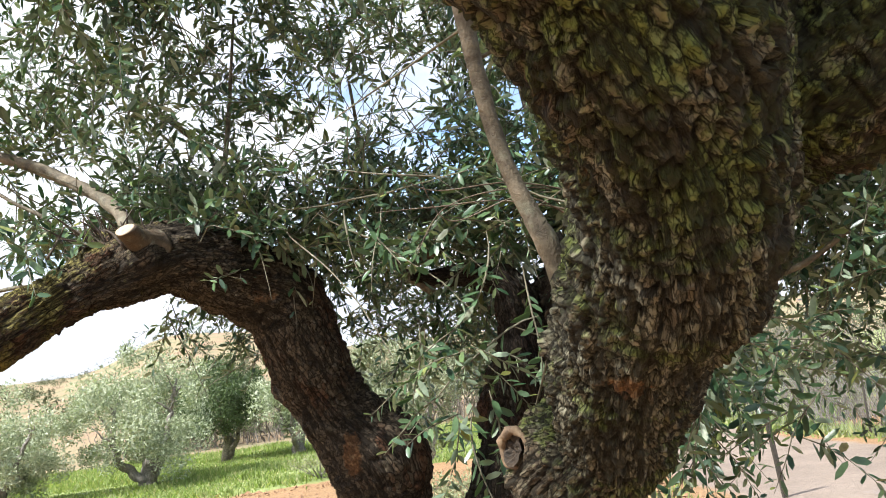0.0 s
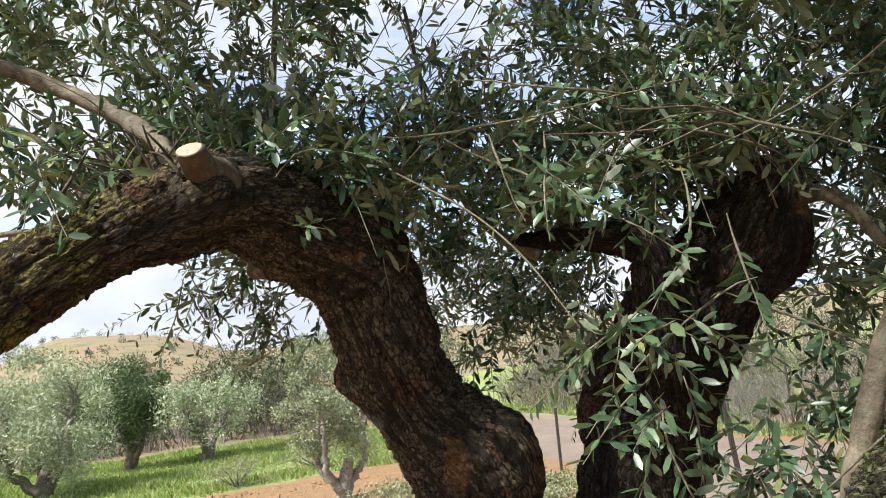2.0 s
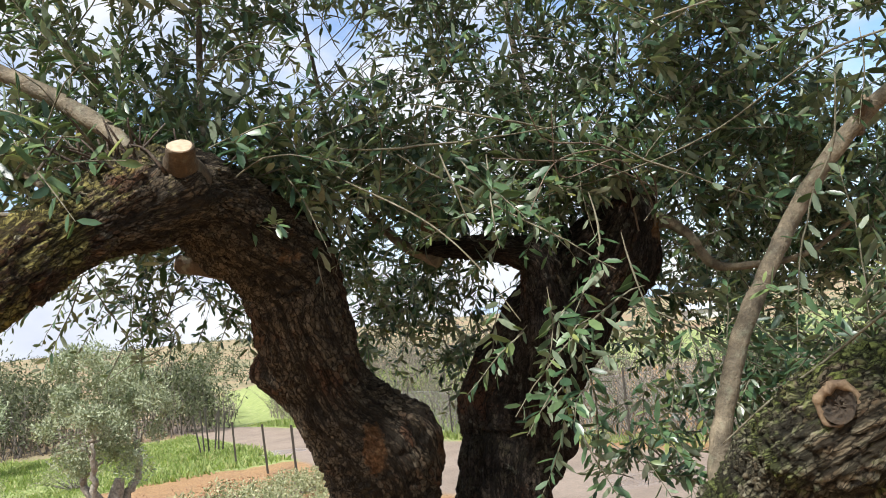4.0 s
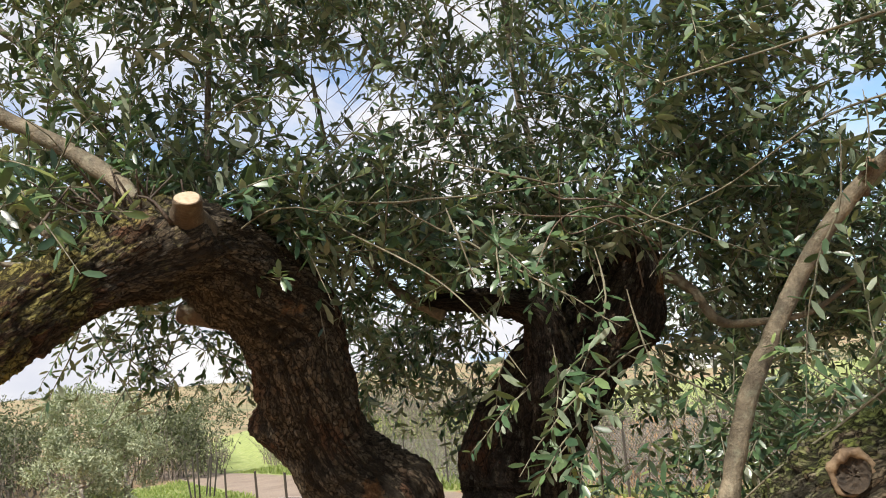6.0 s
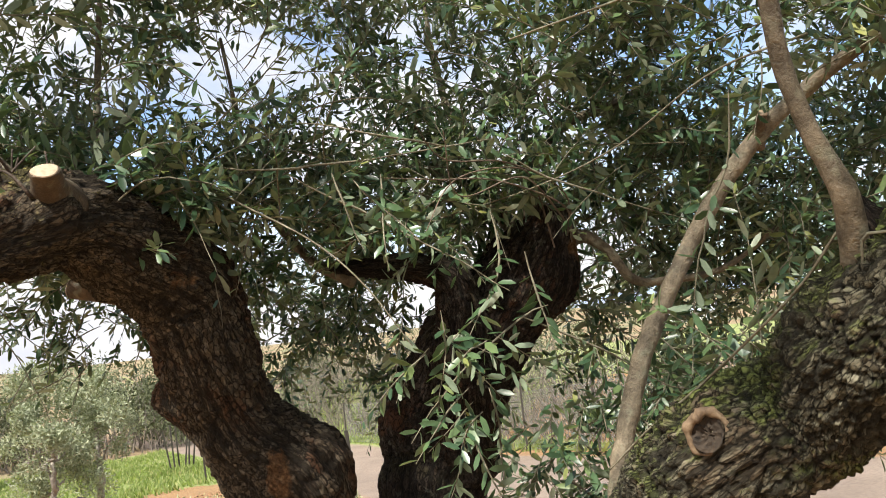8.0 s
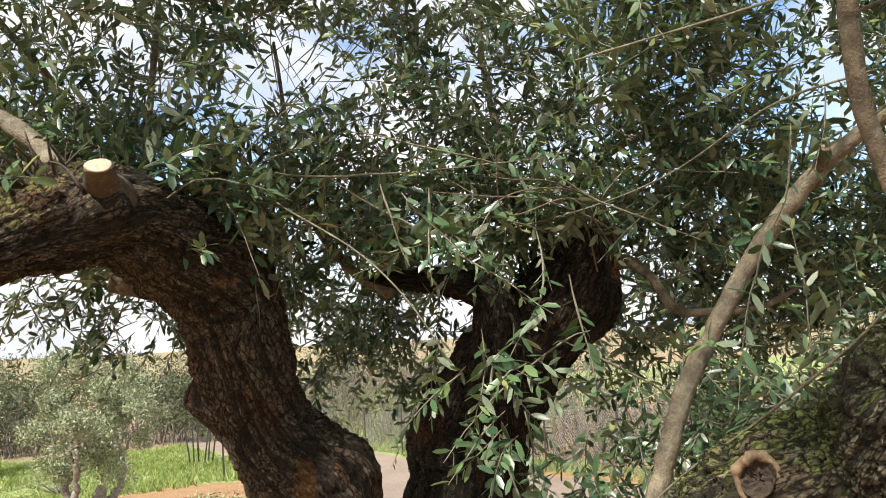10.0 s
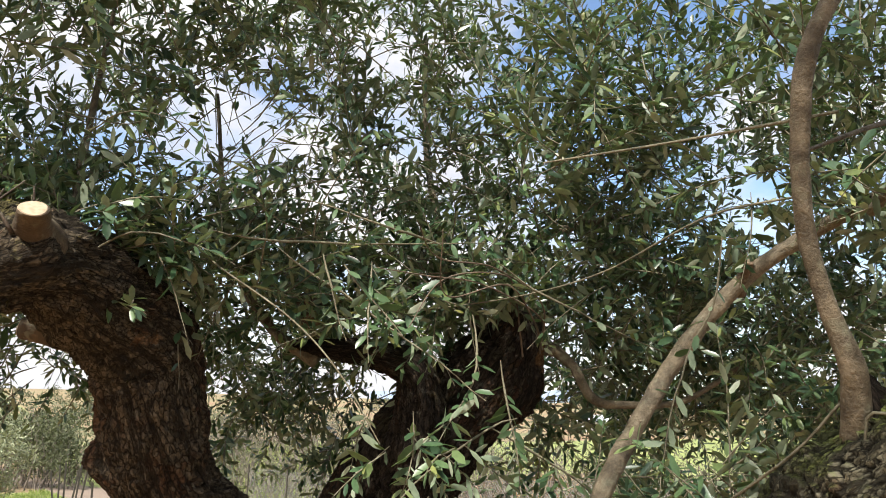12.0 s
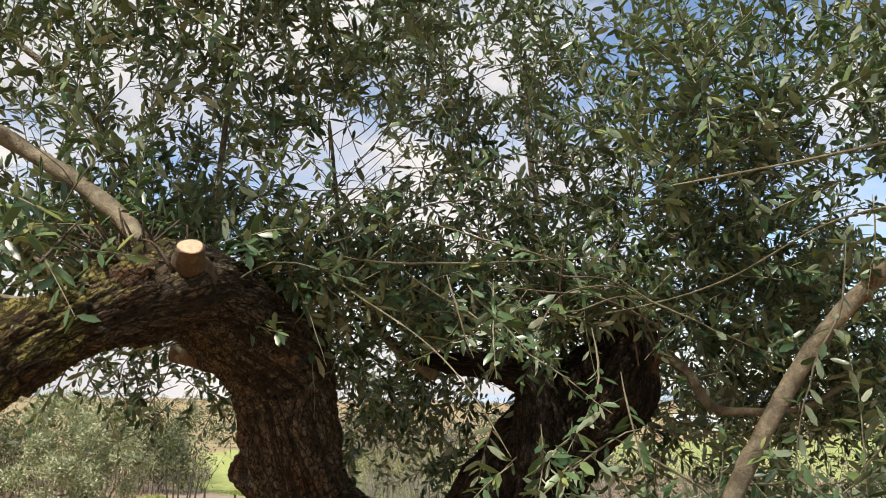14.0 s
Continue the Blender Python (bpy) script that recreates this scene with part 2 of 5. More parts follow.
LEAF_SHRUB = leaf_material("leaf_shrub", [(0.0, (0.16, 0.18, 0.09)), (0.6, (0.26, 0.275, 0.15)), (1.0, (0.40, 0.38, 0.24))], 0.6, 0.3, 0.15)
LEAF_DARK = leaf_material("leaf_far_dark", [(0.0, (0.04, 0.065, 0.025)), (0.6, (0.075, 0.115, 0.04)), (1.0, (0.14, 0.18, 0.07))], 0.5, 0.4, 0.12)
LEAF_WOOD = leaf_material("leaf_far_wood", [(0.0, (0.05, 0.06, 0.03)), (0.6, (0.095, 0.108, 0.058)), (1.0, (0.16, 0.17, 0.095))], 0.6, 0.3, 0.1)
GRASS = leaf_material("grass_blade", [(0.0, (0.15, 0.18, 0.06)), (0.5, (0.23, 0.29, 0.10)), (0.8, (0.33, 0.36, 0.16)), (1.0, (0.42, 0.38, 0.20))], 0.6, 0.3, 0.42)


def simple(name, a, b_, scale, rough, metal=0.0):
    m, nt, b = mat(name)
    n = noise_tex(nt, scale, 5.0, 0.65, coords(nt))
    nt.links.new(ramp(nt, n, [(0.3, a), (0.7, b_)]), b.inputs["Base Color"])
    b.inputs["Roughness"].default_value, b.inputs["Metallic"].default_value = rough, metal
    return m


STEEL = simple("weathered_steel", (0.035, 0.035, 0.03), (0.09, 0.075, 0.06), 30.0, 0.6, 0.4)
WIRE = simple("galvanised_wire", (0.22, 0.23, 0.23), (0.38, 0.38, 0.37), 20.0, 0.5, 0.6)


def ground_material():
    """Red soil, gravel track, green and dry fields, chosen by the masks that the sheet carries."""
    m, nt, b = mat("ground")
    co = coords(nt)

    def mask(name, scale=2.5, amp=0.9):
        a = nt.nodes.new("ShaderNodeAttribute")
        a.attribute_name = name
        v = maths(nt, "ADD", a.outputs["Fac"], maths(nt, "MULTIPLY", maths(nt, "SUBTRACT", noise_tex(nt, scale, 6.0, 0.7, co), 0.5), amp))
        return ramp(nt, v, [(0.42, (0,) * 3), (0.58, (1,) * 3)])
    fine, mid, big = noise_tex(nt, 22.0, 6.0, 0.7, co), noise_tex(nt, 3.0, 5.0, 0.6, co), noise_tex(nt, 0.25, 3.0, 0.5, co)
    soil = ramp(nt, fine, [(0.3, (0.15, 0.08, 0.034)), (0.5, (0.28, 0.162, 0.07)), (0.7, (0.41, 0.265, 0.13))])
    soil = mixc(nt, 0.5, soil, ramp(nt, mid, [(0.3, (0.7,) * 3), (0.7, (1.2,) * 3)]), "MULTIPLY")
    road = ramp(nt, fine, [(0.3, (0.185, 0.142, 0.108)), (0.7, (0.29, 0.228, 0.178))])
    road = mixc(nt, 0.6, road, ramp(nt, noise_tex(nt, 0.9, 4.0, 0.6, co), [(0.35, (0.72, 0.7, 0.68)), (0.65, (1.12,) * 3)]), "MULTIPLY")
    green = ramp(nt, mid, [(0.3, (0.16, 0.19, 0.06)), (0.55, (0.23, 0.28, 0.085)), (0.75, (0.35, 0.33, 0.16))])
    dry = ramp(nt, noise_tex(nt, 0.12, 6.0, 0.6, co), [(0.35, (0.25, 0.16, 0.095)), (0.5, (0.25, 0.195, 0.105)), (0.66, (0.12, 0.14, 0.062))])
    col = mixc(nt, mask("dry", 0.3, 0.4), soil, dry)
    col = mixc(nt, mask("green"), col, green)
    rmask = mask("road", 1.5, 0.35)
    col = mixc(nt, rmask, col, road)
    wet = mask("wet", 1.2, 0.7)
    col = mixc(nt, maths(nt, "MULTIPLY", wet, 0.5), col, (0.24, 0.18, 0.14))
    nt.links.new(col, b.inputs["Base Color"])
    nt.links.new(maths(nt, "SUBTRACT", 0.92, maths(nt, "MULTIPLY", wet, 0.72)), b.inputs["Roughness"])
    n = node(nt, "ShaderNodeBump", [(maths(nt, "ADD", fine, mid), "Height")], Strength=0.7, Distance=0.05)
    nt.links.new(n.outputs[0], b.inputs["Normal"])
    return m


GROUND = ground_material()


# ---- arithmetic for shapes ----
def hash3(ix, iy, iz, seed):
    h = (ix * 374761393 + iy * 668265263 + iz * 2147483647 + seed * 974634777).astype(np.int64) & 0xFFFFFFFF
    h = ((h ^ (h >> 13)) * 1274126177) & 0xFFFFFFFF
    h = ((h ^ (h >> 16)) * 2246822519) & 0xFFFFFFFF
    return ((h ^ (h >> 15)) & 0xFFFFFF) / float(0xFFFFFF)


def vnoise(p, scale, seed=0):
    """Smooth value noise at points p (n, 3), -1 to 1."""
    q = p * scale
    i = np.floor(q).astype(np.int64)
    f = q - i
    f = f * f * (3 - 2 * f)
    out = 0
    for dx in (0, 1):
        for dy in (0, 1):
            for dz in (0, 1):
                w = (f[:, 0] if dx else 1 - f[:, 0]) * (f[:, 1] if dy else 1 - f[:, 1]) * (f[:, 2] if dz else 1 - f[:, 2])
                out = out + w * hash3(i[:, 0] + dx, i[:, 1] + dy, i[:, 2] + dz, seed)
    return out * 2 - 1


def fbm(p, scale, octaves=4, seed=0):
    return sum(vnoise(p, scale * 2 ** k, seed + k) * 0.5 ** k for k in range(octaves)) / 1.6


def plates(u, v, wrap, seed):
    """Flakes of a jittered grid, seamless round v: the gap to the next flake (0 at a crack), a number and a tilt for each flake."""
    iu, iv = np.floor(u).astype(np.int64), np.floor(v).astype(np.int64)
    d1, d2 = np.full(len(u), 9.0), np.full(len(u), 9.0)
    tone, tilt = np.zeros(len(u)), np.zeros(len(u))
    z = np.zeros(len(u), np.int64)
    for a in (-1, 0, 1):
        for c in (-1, 0, 1):
            cu, cv = iu + a, iv + c
            wv = np.mod(cv, wrap)
            du = cu + 0.05 + 0.9 * hash3(cu, wv, z, seed) - u
            dv = cv + 0.05 + 0.9 * hash3(cu, wv, z, seed + 7) - v
            d = np.maximum(np.abs(du), np.abs(dv)) * 0.6 + np.hypot(du, dv) * 0.4
            near = d < d1
            d2 = np.where(near, d1, np.minimum(d2, d))
            tone = np.where(near, hash3(cu, wv, z, seed + 13), tone)
            tilt = np.where(near, du * (hash3(cu, wv, z, seed + 17) * 2 - 0.7) + dv * (hash3(cu, wv, z, seed + 19) * 2 - 1), tilt)
            d1 = np.where(near, d, d1)
    return d2 - d1, tone, tilt


def spline(pts, step):
    """Catmull-Rom through rows of numbers (x, y, z, r), resampled at even steps."""
    p = np.array(pts, float)
    p = np.vstack([2 * p[0] - p[1], p, 2 * p[-1] - p[-2]])
    out = []
    for i in range(1, len(p) - 2):
        for t in np.linspace(0, 1, 24, endpoint=False):
            a, b, c, d = p[i - 1:i + 3]
            out.append(0.5 * (2 * b + (c - a) * t + (2 * a - 5 * b + 4 * c - d) * t ** 2 + (3 * b - a - 3 * c + d) * t ** 3))
    out.append(p[-2])
    out = np.array(out)
    s = np.r_[0, np.cumsum(np.linalg.norm(np.diff(out[:, :3], axis=0), axis=1))]
    k = np.linspace(0, s[-1], max(4, int(s[-1] / step)))
    return np.stack([np.interp(k, s, out[:, j]) for j in range(out.shape[1])], 1), k


def axes(c):
    """A frame carried along a line of points: tangent and two normals each."""
    t = np.gradient(c, axis=0)
    t /= np.linalg.norm(t, axis=1)[:, None]
    n = np.zeros_like(t)
    ref = np.array([0.31, -0.9, 0.3])
    n[0] = ref - t[0] * (ref @ t[0])
    for i in range(1, len(t)):
        n[i] = n[i - 1] - t[i] * (n[i - 1] @ t[i])
        n[i] /= np.linalg.norm(n[i])
    n[0] /= np.linalg.norm(n[0])
    return t, n, np.cross(t, n)


def grid_mesh(name, verts, rings, around, materials, relief=None, caps=True):
    i = np.arange(rings - 1)[:, None] * around
    j = np.arange(around)[None, :]
    jn = (j + 1) % around
    quads = np.stack([i + j, i + jn, i + around + jn, i + around + j], -1).reshape(-1, 4)
    faces = quads.tolist()
    if caps:
        faces += [list(range(around - 1, -1, -1)), list(range((rings - 1) * around, rings * around))]
    me = bpy.data.meshes.new(name)
    me.from_pydata(verts.tolist(), [], faces)
    for m in materials:
        me.materials.append(m)
    me.polygons.foreach_set("use_smooth", np.ones(len(faces), bool))
    if relief is not None:
        at = me.attributes.new("relief", "FLOAT", "POINT")
        at.data.foreach_set("value", relief.astype(np.float32))
    me.update()
    return me


def child(name, me, parent, label=""):
    ob = new(name, me)
    ob.parent = parent
    return tagged(ob, label) if label else ob


def rough_limb(name, pts, parent, material, seed, step=0.006, lump=0.13, plate=0.024, depth=0.009, label="", bulges=(), bare=(), long=2.0, moss=None):
    """A limb with thick plated bark along a curved centre line (x, y, z, radius)."""
    c, s = spline(pts, step)
    t, n, b = axes(c[:, :3])
    around = int(2 * math.pi * c[:, 3].mean() / step)
    th = np.linspace(0, 2 * math.pi, around, endpoint=False)
    rd = np.cos(th)[None, :, None] * n[:, None] + np.sin(th)[None, :, None] * b[:, None]
    base = (c[:, None, :3] + rd * c[:, 3][:, None, None]).reshape(-1, 3)
    flat = rd.reshape(-1, 3)
    rr = np.repeat(c[:, 3], around)
    ss = np.repeat(s, around)
    tt = np.tile(th, len(c))
    wrap = max(6, int(2 * math.pi * c[:, 3].mean() / plate))
    wx, wy = fbm(base, 22, 4, seed + 40), fbm(base, 22, 4, seed + 50)
    around_u = (tt + 0.9 * ss) / (2 * math.pi)
    big, tone, tilt = plates(ss / (plate * long) + 0.75 * wx, around_u * wrap + 0.75 * wy, wrap, seed)
    small, tone2, tilt2 = plates(ss / (plate * 0.9) + 1.3 * wy, around_u * wrap * 2 + 1.3 * wx, wrap * 2, seed + 3)
    edge = np.clip(big / 0.22, 0, 1)
    edge2 = np.clip(small / 0.25, 0, 1)
    furrow = np.clip(np.abs(vnoise(np.stack([ss * 5 + 2 * wx, np.cos(tt + 0.9 * ss) * 7, np.sin(tt + 0.9 * ss) * 7], 1), 1.0, seed + 60)) / 0.16, 0, 1)
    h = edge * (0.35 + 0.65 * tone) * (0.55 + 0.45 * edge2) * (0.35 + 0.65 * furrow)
    d = lump * rr * fbm(base, 5.5, 3, seed) * 1.4 + depth * (1.5 * h - 0.7 + 0.1 * tilt * edge + 0.3 * (tone2 - 0.5) * edge2 + 0.1 * tilt2) + 0.010 * fbm(base, 17, 3, seed + 80) + 0.002 * fbm(base, 120, 2, seed + 70)
    for bx, by, bz, size, amount in bulges:
        q = np.linalg.norm(base - np.array([bx, by, bz]), axis=1) / size
        d = d + amount * np.exp(-q * q)
    taper = np.clip(np.minimum(ss, s[-1] - ss) / 0.02, 0, 1)
    verts = base + flat * (d * taper)[:, None]
    run = np.stack([ss * 0.55, 0.13 * np.cos(tt + 0.9 * ss), 0.13 * np.sin(tt + 0.9 * ss)], 1)
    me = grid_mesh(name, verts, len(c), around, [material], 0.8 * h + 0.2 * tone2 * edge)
    wood = np.zeros(len(verts))
    for bx, by, bz, wide, tall in bare:
        q = (verts - np.array([bx, by, bz])) / np.array([wide, wide, tall])
        wood = np.maximum(wood, np.exp(-np.sum(q * q, axis=1)))
    me.attributes.new("bare", "FLOAT", "POINT").data.foreach_set("value", wood.astype(np.float32))
    grown = np.ones(len(verts)) if moss is None else moss(verts)
    me.attributes.new("moss", "FLOAT", "POINT").data.foreach_set("value", grown.astype(np.float32))
    me.attributes.new("run", "FLOAT_VECTOR", "POINT").data.foreach_set("vector", run.astype(np.float32).ravel())
    return child(name, me, parent, label)


def smooth_limb(name, pts, parent, material, seed, step=0.012, sides=14, rough=0.06, label=""):
    c, s = spline(pts, step)
    t, n, b = axes(c[:, :3])
    th = np.linspace(0, 2 * math.pi, sides, endpoint=False)
    rd = np.cos(th)[None, :, None] * n[:, None] + np.sin(th)[None, :, None] * b[:, None]
    base = (c[:, None, :3] + rd * c[:, 3][:, None, None]).reshape(-1, 3)
    rr = np.repeat(c[:, 3], sides)
    verts = base + rd.reshape(-1, 3) * (rr * rough * fbm(base, 25, 3, seed) * 2)[:, None]
    return child(name, grid_mesh(name, verts, len(c), sides, [material]), parent, label)


def empty(name, at, label, category, group="", kind=""):
    ob = new(name)
    ob.location = at
    ob.empty_display_size = 0.2
    bpy.context.view_layer.update()
    return tagged(ob, label, category, group, kind)


# ---- ground ----
def land(x, y):
    """Height of the ground: a bench under the tree, a slope down behind it, then fields and far hills."""
    x, y = np.asarray(x, float), np.asarray(y, float)
    z = -0.1 * np.clip(y - 3, 0, 14) - 0.045 * np.clip(y - 17, 0, 20) - 0.012 * np.clip(y - 37, 0, 60)
    z = z + 0.13 * np.clip(y - 12, 0, 13) * np.clip((x - 8.6 + 0.009 * np.clip(y - 16, 0, 14) ** 2) / 2.5, 0, 1) * np.clip((70 - y) / 30, 0, 1)
    r = np.hypot(x, y) + 1e-6
    az = np.degrees(np.arctan2(-x, y))
    far = np.clip((r - 45) / 240, 0, 1)
    far = far * far * (3 - 2 * far)
    peak = np.where(az > 18.5, np.exp(-((az - 18.5) / 4.7) ** 2), np.exp(-np.clip((18.5 - az) / 8.6, 0, 9) ** 3))
    z = z + far * (2.9 + 11.4 * peak + 2.6 * np.exp(-((az + 45) / 16) ** 2))
    return z + 0.6 * far * np.sin(az * 0.7)


def road_mask(x, y):
    left = 3.0 + 0.05 * (y - 6) - 0.004 * np.clip(y - 12, 0, 60) ** 2
    right = 7.0 + 0.02 * (y - 11) - 0.0075 * np.clip(y - 16, 0, 60) ** 2
    d = np.minimum(x - left, right - x)
    return np.clip(0.5 + d * 0.8, 0, 1) * np.clip((y + 30) / 10, 0, 1) * np.clip((48 - y) / 8, 0, 1)


def green_mask(x, y):
    edge = 19.3 + 0.9 * np.sin(x * 0.45 + 1) - 0.10 * np.clip(-x - 3, 0, 60)
    g = np.clip(0.5 + (y - edge) * 0.6, 0, 1) * np.clip((34 + 0.2 * x - y) * 0.4 + 0.5, 0, 1)
    verge = np.clip(0.5 - np.abs(x - 2.3 - 0.06 * (y - 6)) * 0.9, 0, 0.62) * np.clip((17 - y) / 4, 0, 1)
    back = np.clip(0.62 - np.abs(x - 8.0) * 0.55, 0, 0.6)
    strip = np.clip(0.5 + (x - 3.5) * 0.3, 0, 1) * np.clip(0.5 + (y - 27) * 0.25, 0, 1) * np.clip((62 - y) * 0.2, 0, 1)
    return np.maximum.reduce([g, verge, back, strip])


def wet_mask(x, y):
    return np.maximum(np.exp(-(((x - 5.0) / 1.1) ** 2 + ((y - 8.2) / 0.9) ** 2)), np.exp(-(((x - 3.6) / 1.3) ** 2 + ((y - 22.5) / 1.0) ** 2))) * 0.75


def build_ground():
    near = np.arange(-22, 34, 0.35)
    gx = np.r_[-np.geomspace(2500, 22.6, 60), near, np.geomspace(34.6, 2500, 60)]
    gy = np.r_[-np.geomspace(2500, 12.6, 40), np.arange(-12, 46, 0.35), np.geomspace(46.6, 2500, 70)]
    X, Y = np.meshgrid(gx, gy)
    p = np.stack([X.ravel(), Y.ravel(), np.zeros(X.size)], 1)
    r = np.hypot(p[:, 0], p[:, 1])
    Z = land(p[:, 0], p[:, 1]) + 0.05 * fbm(p, 0.9, 3, 3) * np.clip(1 - r / 60, 0, 1) + np.clip((r - 60) / 200, 0, 1) * 1.5 * fbm(p, 0.02, 3, 5)
    Z += 0.025 * fbm(p, 5.0, 2, 9) * (1 - road_mask(p[:, 0], p[:, 1])) * (r < 40)
    p[:, 2] = Z
    ny, nx = X.shape
    i = np.arange(ny - 1)[:, None] * nx + np.arange(nx - 1)[None, :]
    quads = np.stack([i, i + 1, i + nx + 1, i + nx], -1).reshape(-1, 4)
    me = bpy.data.meshes.new("ground")
    me.from_pydata(p.tolist(), [], quads.tolist())
    me.polygons.foreach_set("use_smooth", np.ones(len(quads), bool))
    me.materials.append(GROUND)
    for name, v in (("road", road_mask(p[:, 0], p[:, 1])), ("green", green_mask(p[:, 0], p[:, 1])), ("wet", wet_mask(p[:, 0], p[:, 1])),
                    ("dry", np.clip((p[:, 1] - 31 - 0.2 * p[:, 0]) / 4, 0, 1) + np.clip((np.abs(p[:, 0]) - 13) / 4, 0, 1))):
        me.attributes.new(name, "FLOAT", "POINT").data.foreach_set("value", v.astype(np.float32))
    me.update()
    return tagged(new("ground", me), "red-brown soil with green field strips and a pale wet track", "ground", kind="structure")


build_ground()


# ---- leaves in bulk ----
def unit(a):
    return a / np.maximum(np.linalg.norm(a, axis=-1, keepdims=True), 1e-9)


def leaf_verts(P, D, N, L, W, fold=0.16, curl=0.10):
    """Two layers of a lance-shaped leaf: eight points each, folded along the rib and curled."""
    D = unit(D)
    S = unit(np.cross(D, N))
    N = np.cross(S, D)
    rows = []
    for off in (0.0004, -0.0004):
        for a, w in ((0, 0), (0.27, -0.85), (0.27, 0), (0.27, 0.85), (0.72, -0.88), (0.72, 0), (0.72, 0.88), (1, 0)):
            lift = off - curl * L * a * a * 0.8 + fold * W * abs(w)
            rows.append(P + D * (L * a)[:, None] + S * (W * w)[:, None] + N * lift[:, None])
    return np.stack(rows, 1)


UP_FACES = [(0, 3, 2), (0, 2, 1), (2, 3, 6, 5), (1, 2, 5, 4), (5, 6, 7), (4, 5, 7)]
LOW_FACES = [tuple(8 + k for k in reversed(f)) for f in UP_FACES]


def leaf_mesh(name, V, mats=(LEAF_UP, LEAF_LOW)):
    n = len(V)
    faces = UP_FACES + LOW_FACES
    sizes = np.array([len(f) for f in faces])
    loops = np.concatenate([np.array(f) for f in faces])
    me = bpy.data.meshes.new(name)
    me.vertices.add(n * 16)
    me.vertices.foreach_set("co", V.reshape(-1).astype(np.float32))
    me.loops.add(n * len(loops))
    me.loops.foreach_set("vertex_index", (loops[None] + 16 * np.arange(n)[:, None]).ravel().astype(np.int32))
    me.polygons.add(n * len(faces))
    starts = np.r_[0, np.cumsum(np.tile(sizes, n))[:-1]]
    me.polygons.foreach_set("loop_start", starts.astype(np.int32))
    me.polygons.foreach_set("material_index", np.tile([0] * 6 + [1] * 6, n).astype(np.int32))
    me.polygons.foreach_set("use_smooth", np.ones(n * 12, bool))
    for m in mats:
        me.materials.append(m)
    me.update(calc_edges=True)
    return me


def stem_mesh(name, lines, material, sides=4):
    """Thin tapering stems joined into one mesh: lines of (points, radii)."""
    verts, faces, k = [], [], 0
    for pts, rad in lines:
        t, n, b = axes(pts)
        th = np.linspace(0, 2 * math.pi, sides, endpoint=False)
        ring = pts[:, None] + (np.cos(th)[None, :, None] * n[:, None] + np.sin(th)[None, :, None] * b[:, None]) * rad[:, None, None]
        verts.append(ring.reshape(-1, 3))
        i = k + np.arange(len(pts) - 1)[:, None] * sides
        j = np.arange(sides)[None, :]
        jn = (j + 1) % sides
        faces.append(np.stack([i + j, i + jn, i + sides + jn, i + sides + j], -1).reshape(-1, 4))
        k += len(pts) * sides
    me = bpy.data.meshes.new(name)
    fs = np.concatenate(faces)
    me.from_pydata(np.concatenate(verts).tolist(), [], fs.tolist())
    me.polygons.foreach_set("use_smooth", np.ones(len(fs), bool))
    me.materials.append(material)
    me.update()
    return me


# ---- the old olive tree ----
tree = empty("olive_tree", (0, 0, 0), "old gnarled olive tree with three thick limbs and dense grey-green leaves", "tree")

LEFT_LIMB = [(-0.032, 2.295, 0.547, 0.149), (-0.139, 2.445, 0.792, 0.132), (-0.198, 2.506, 0.958, 0.129), (-0.229, 2.524, 1.125, 0.143), (-0.247, 2.512, 1.249, 0.16), (-0.368, 2.517, 1.414, 0.12), (-0.437, 2.468, 1.608, 0.121), (-0.486, 2.43, 1.765, 0.127), (-0.629, 2.306, 1.86, 0.121), (-0.738, 2.181, 1.902, 0.097), (-0.865, 2.081, 1.853, 0.082), (-0.946, 2.014, 1.808, 0.064), (-1.054, 1.932, 1.739, 0.075), (-1.22, 1.822, 1.622, 0.073), (-1.404, 1.748, 1.55, 0.086), (-1.643, 1.735, 1.593, 0.08), (-1.849, 1.806, 1.767, 0.061), (-2.003, 1.898, 2.053, 0.041), (-2.106, 1.942, 2.39, 0.015)]
MID_LIMB = [(0.02, 2.272, 0.444, 0.191), (0.036, 2.429, 0.736, 0.139), (0.111, 2.535, 0.929, 0.14), (0.172, 2.609, 1.074, 0.143), (0.243, 2.649, 1.181, 0.171), (0.267, 2.648, 1.303, 0.182), (0.308, 2.587, 1.422, 0.164), (0.346, 2.51, 1.532, 0.159), (0.413, 2.437, 1.641, 0.142), (0.484, 2.364, 1.753, 0.125), (0.527, 2.319, 1.846, 0.082), (0.534, 2.297, 1.912, 0.05)]
MID_FORK = [(0.294, 2.589, 1.184, 0.12), (0.275, 2.499, 1.368, 0.1), (0.251, 2.413, 1.513, 0.085), (0.238, 2.375, 1.633, 0.07), (0.204, 2.365, 1.737, 0.05), (0.076, 2.438, 1.776, 0.032), (-0.01, 2.485, 1.785, 0.024), (-0.08, 2.52, 1.795, 0.01)]
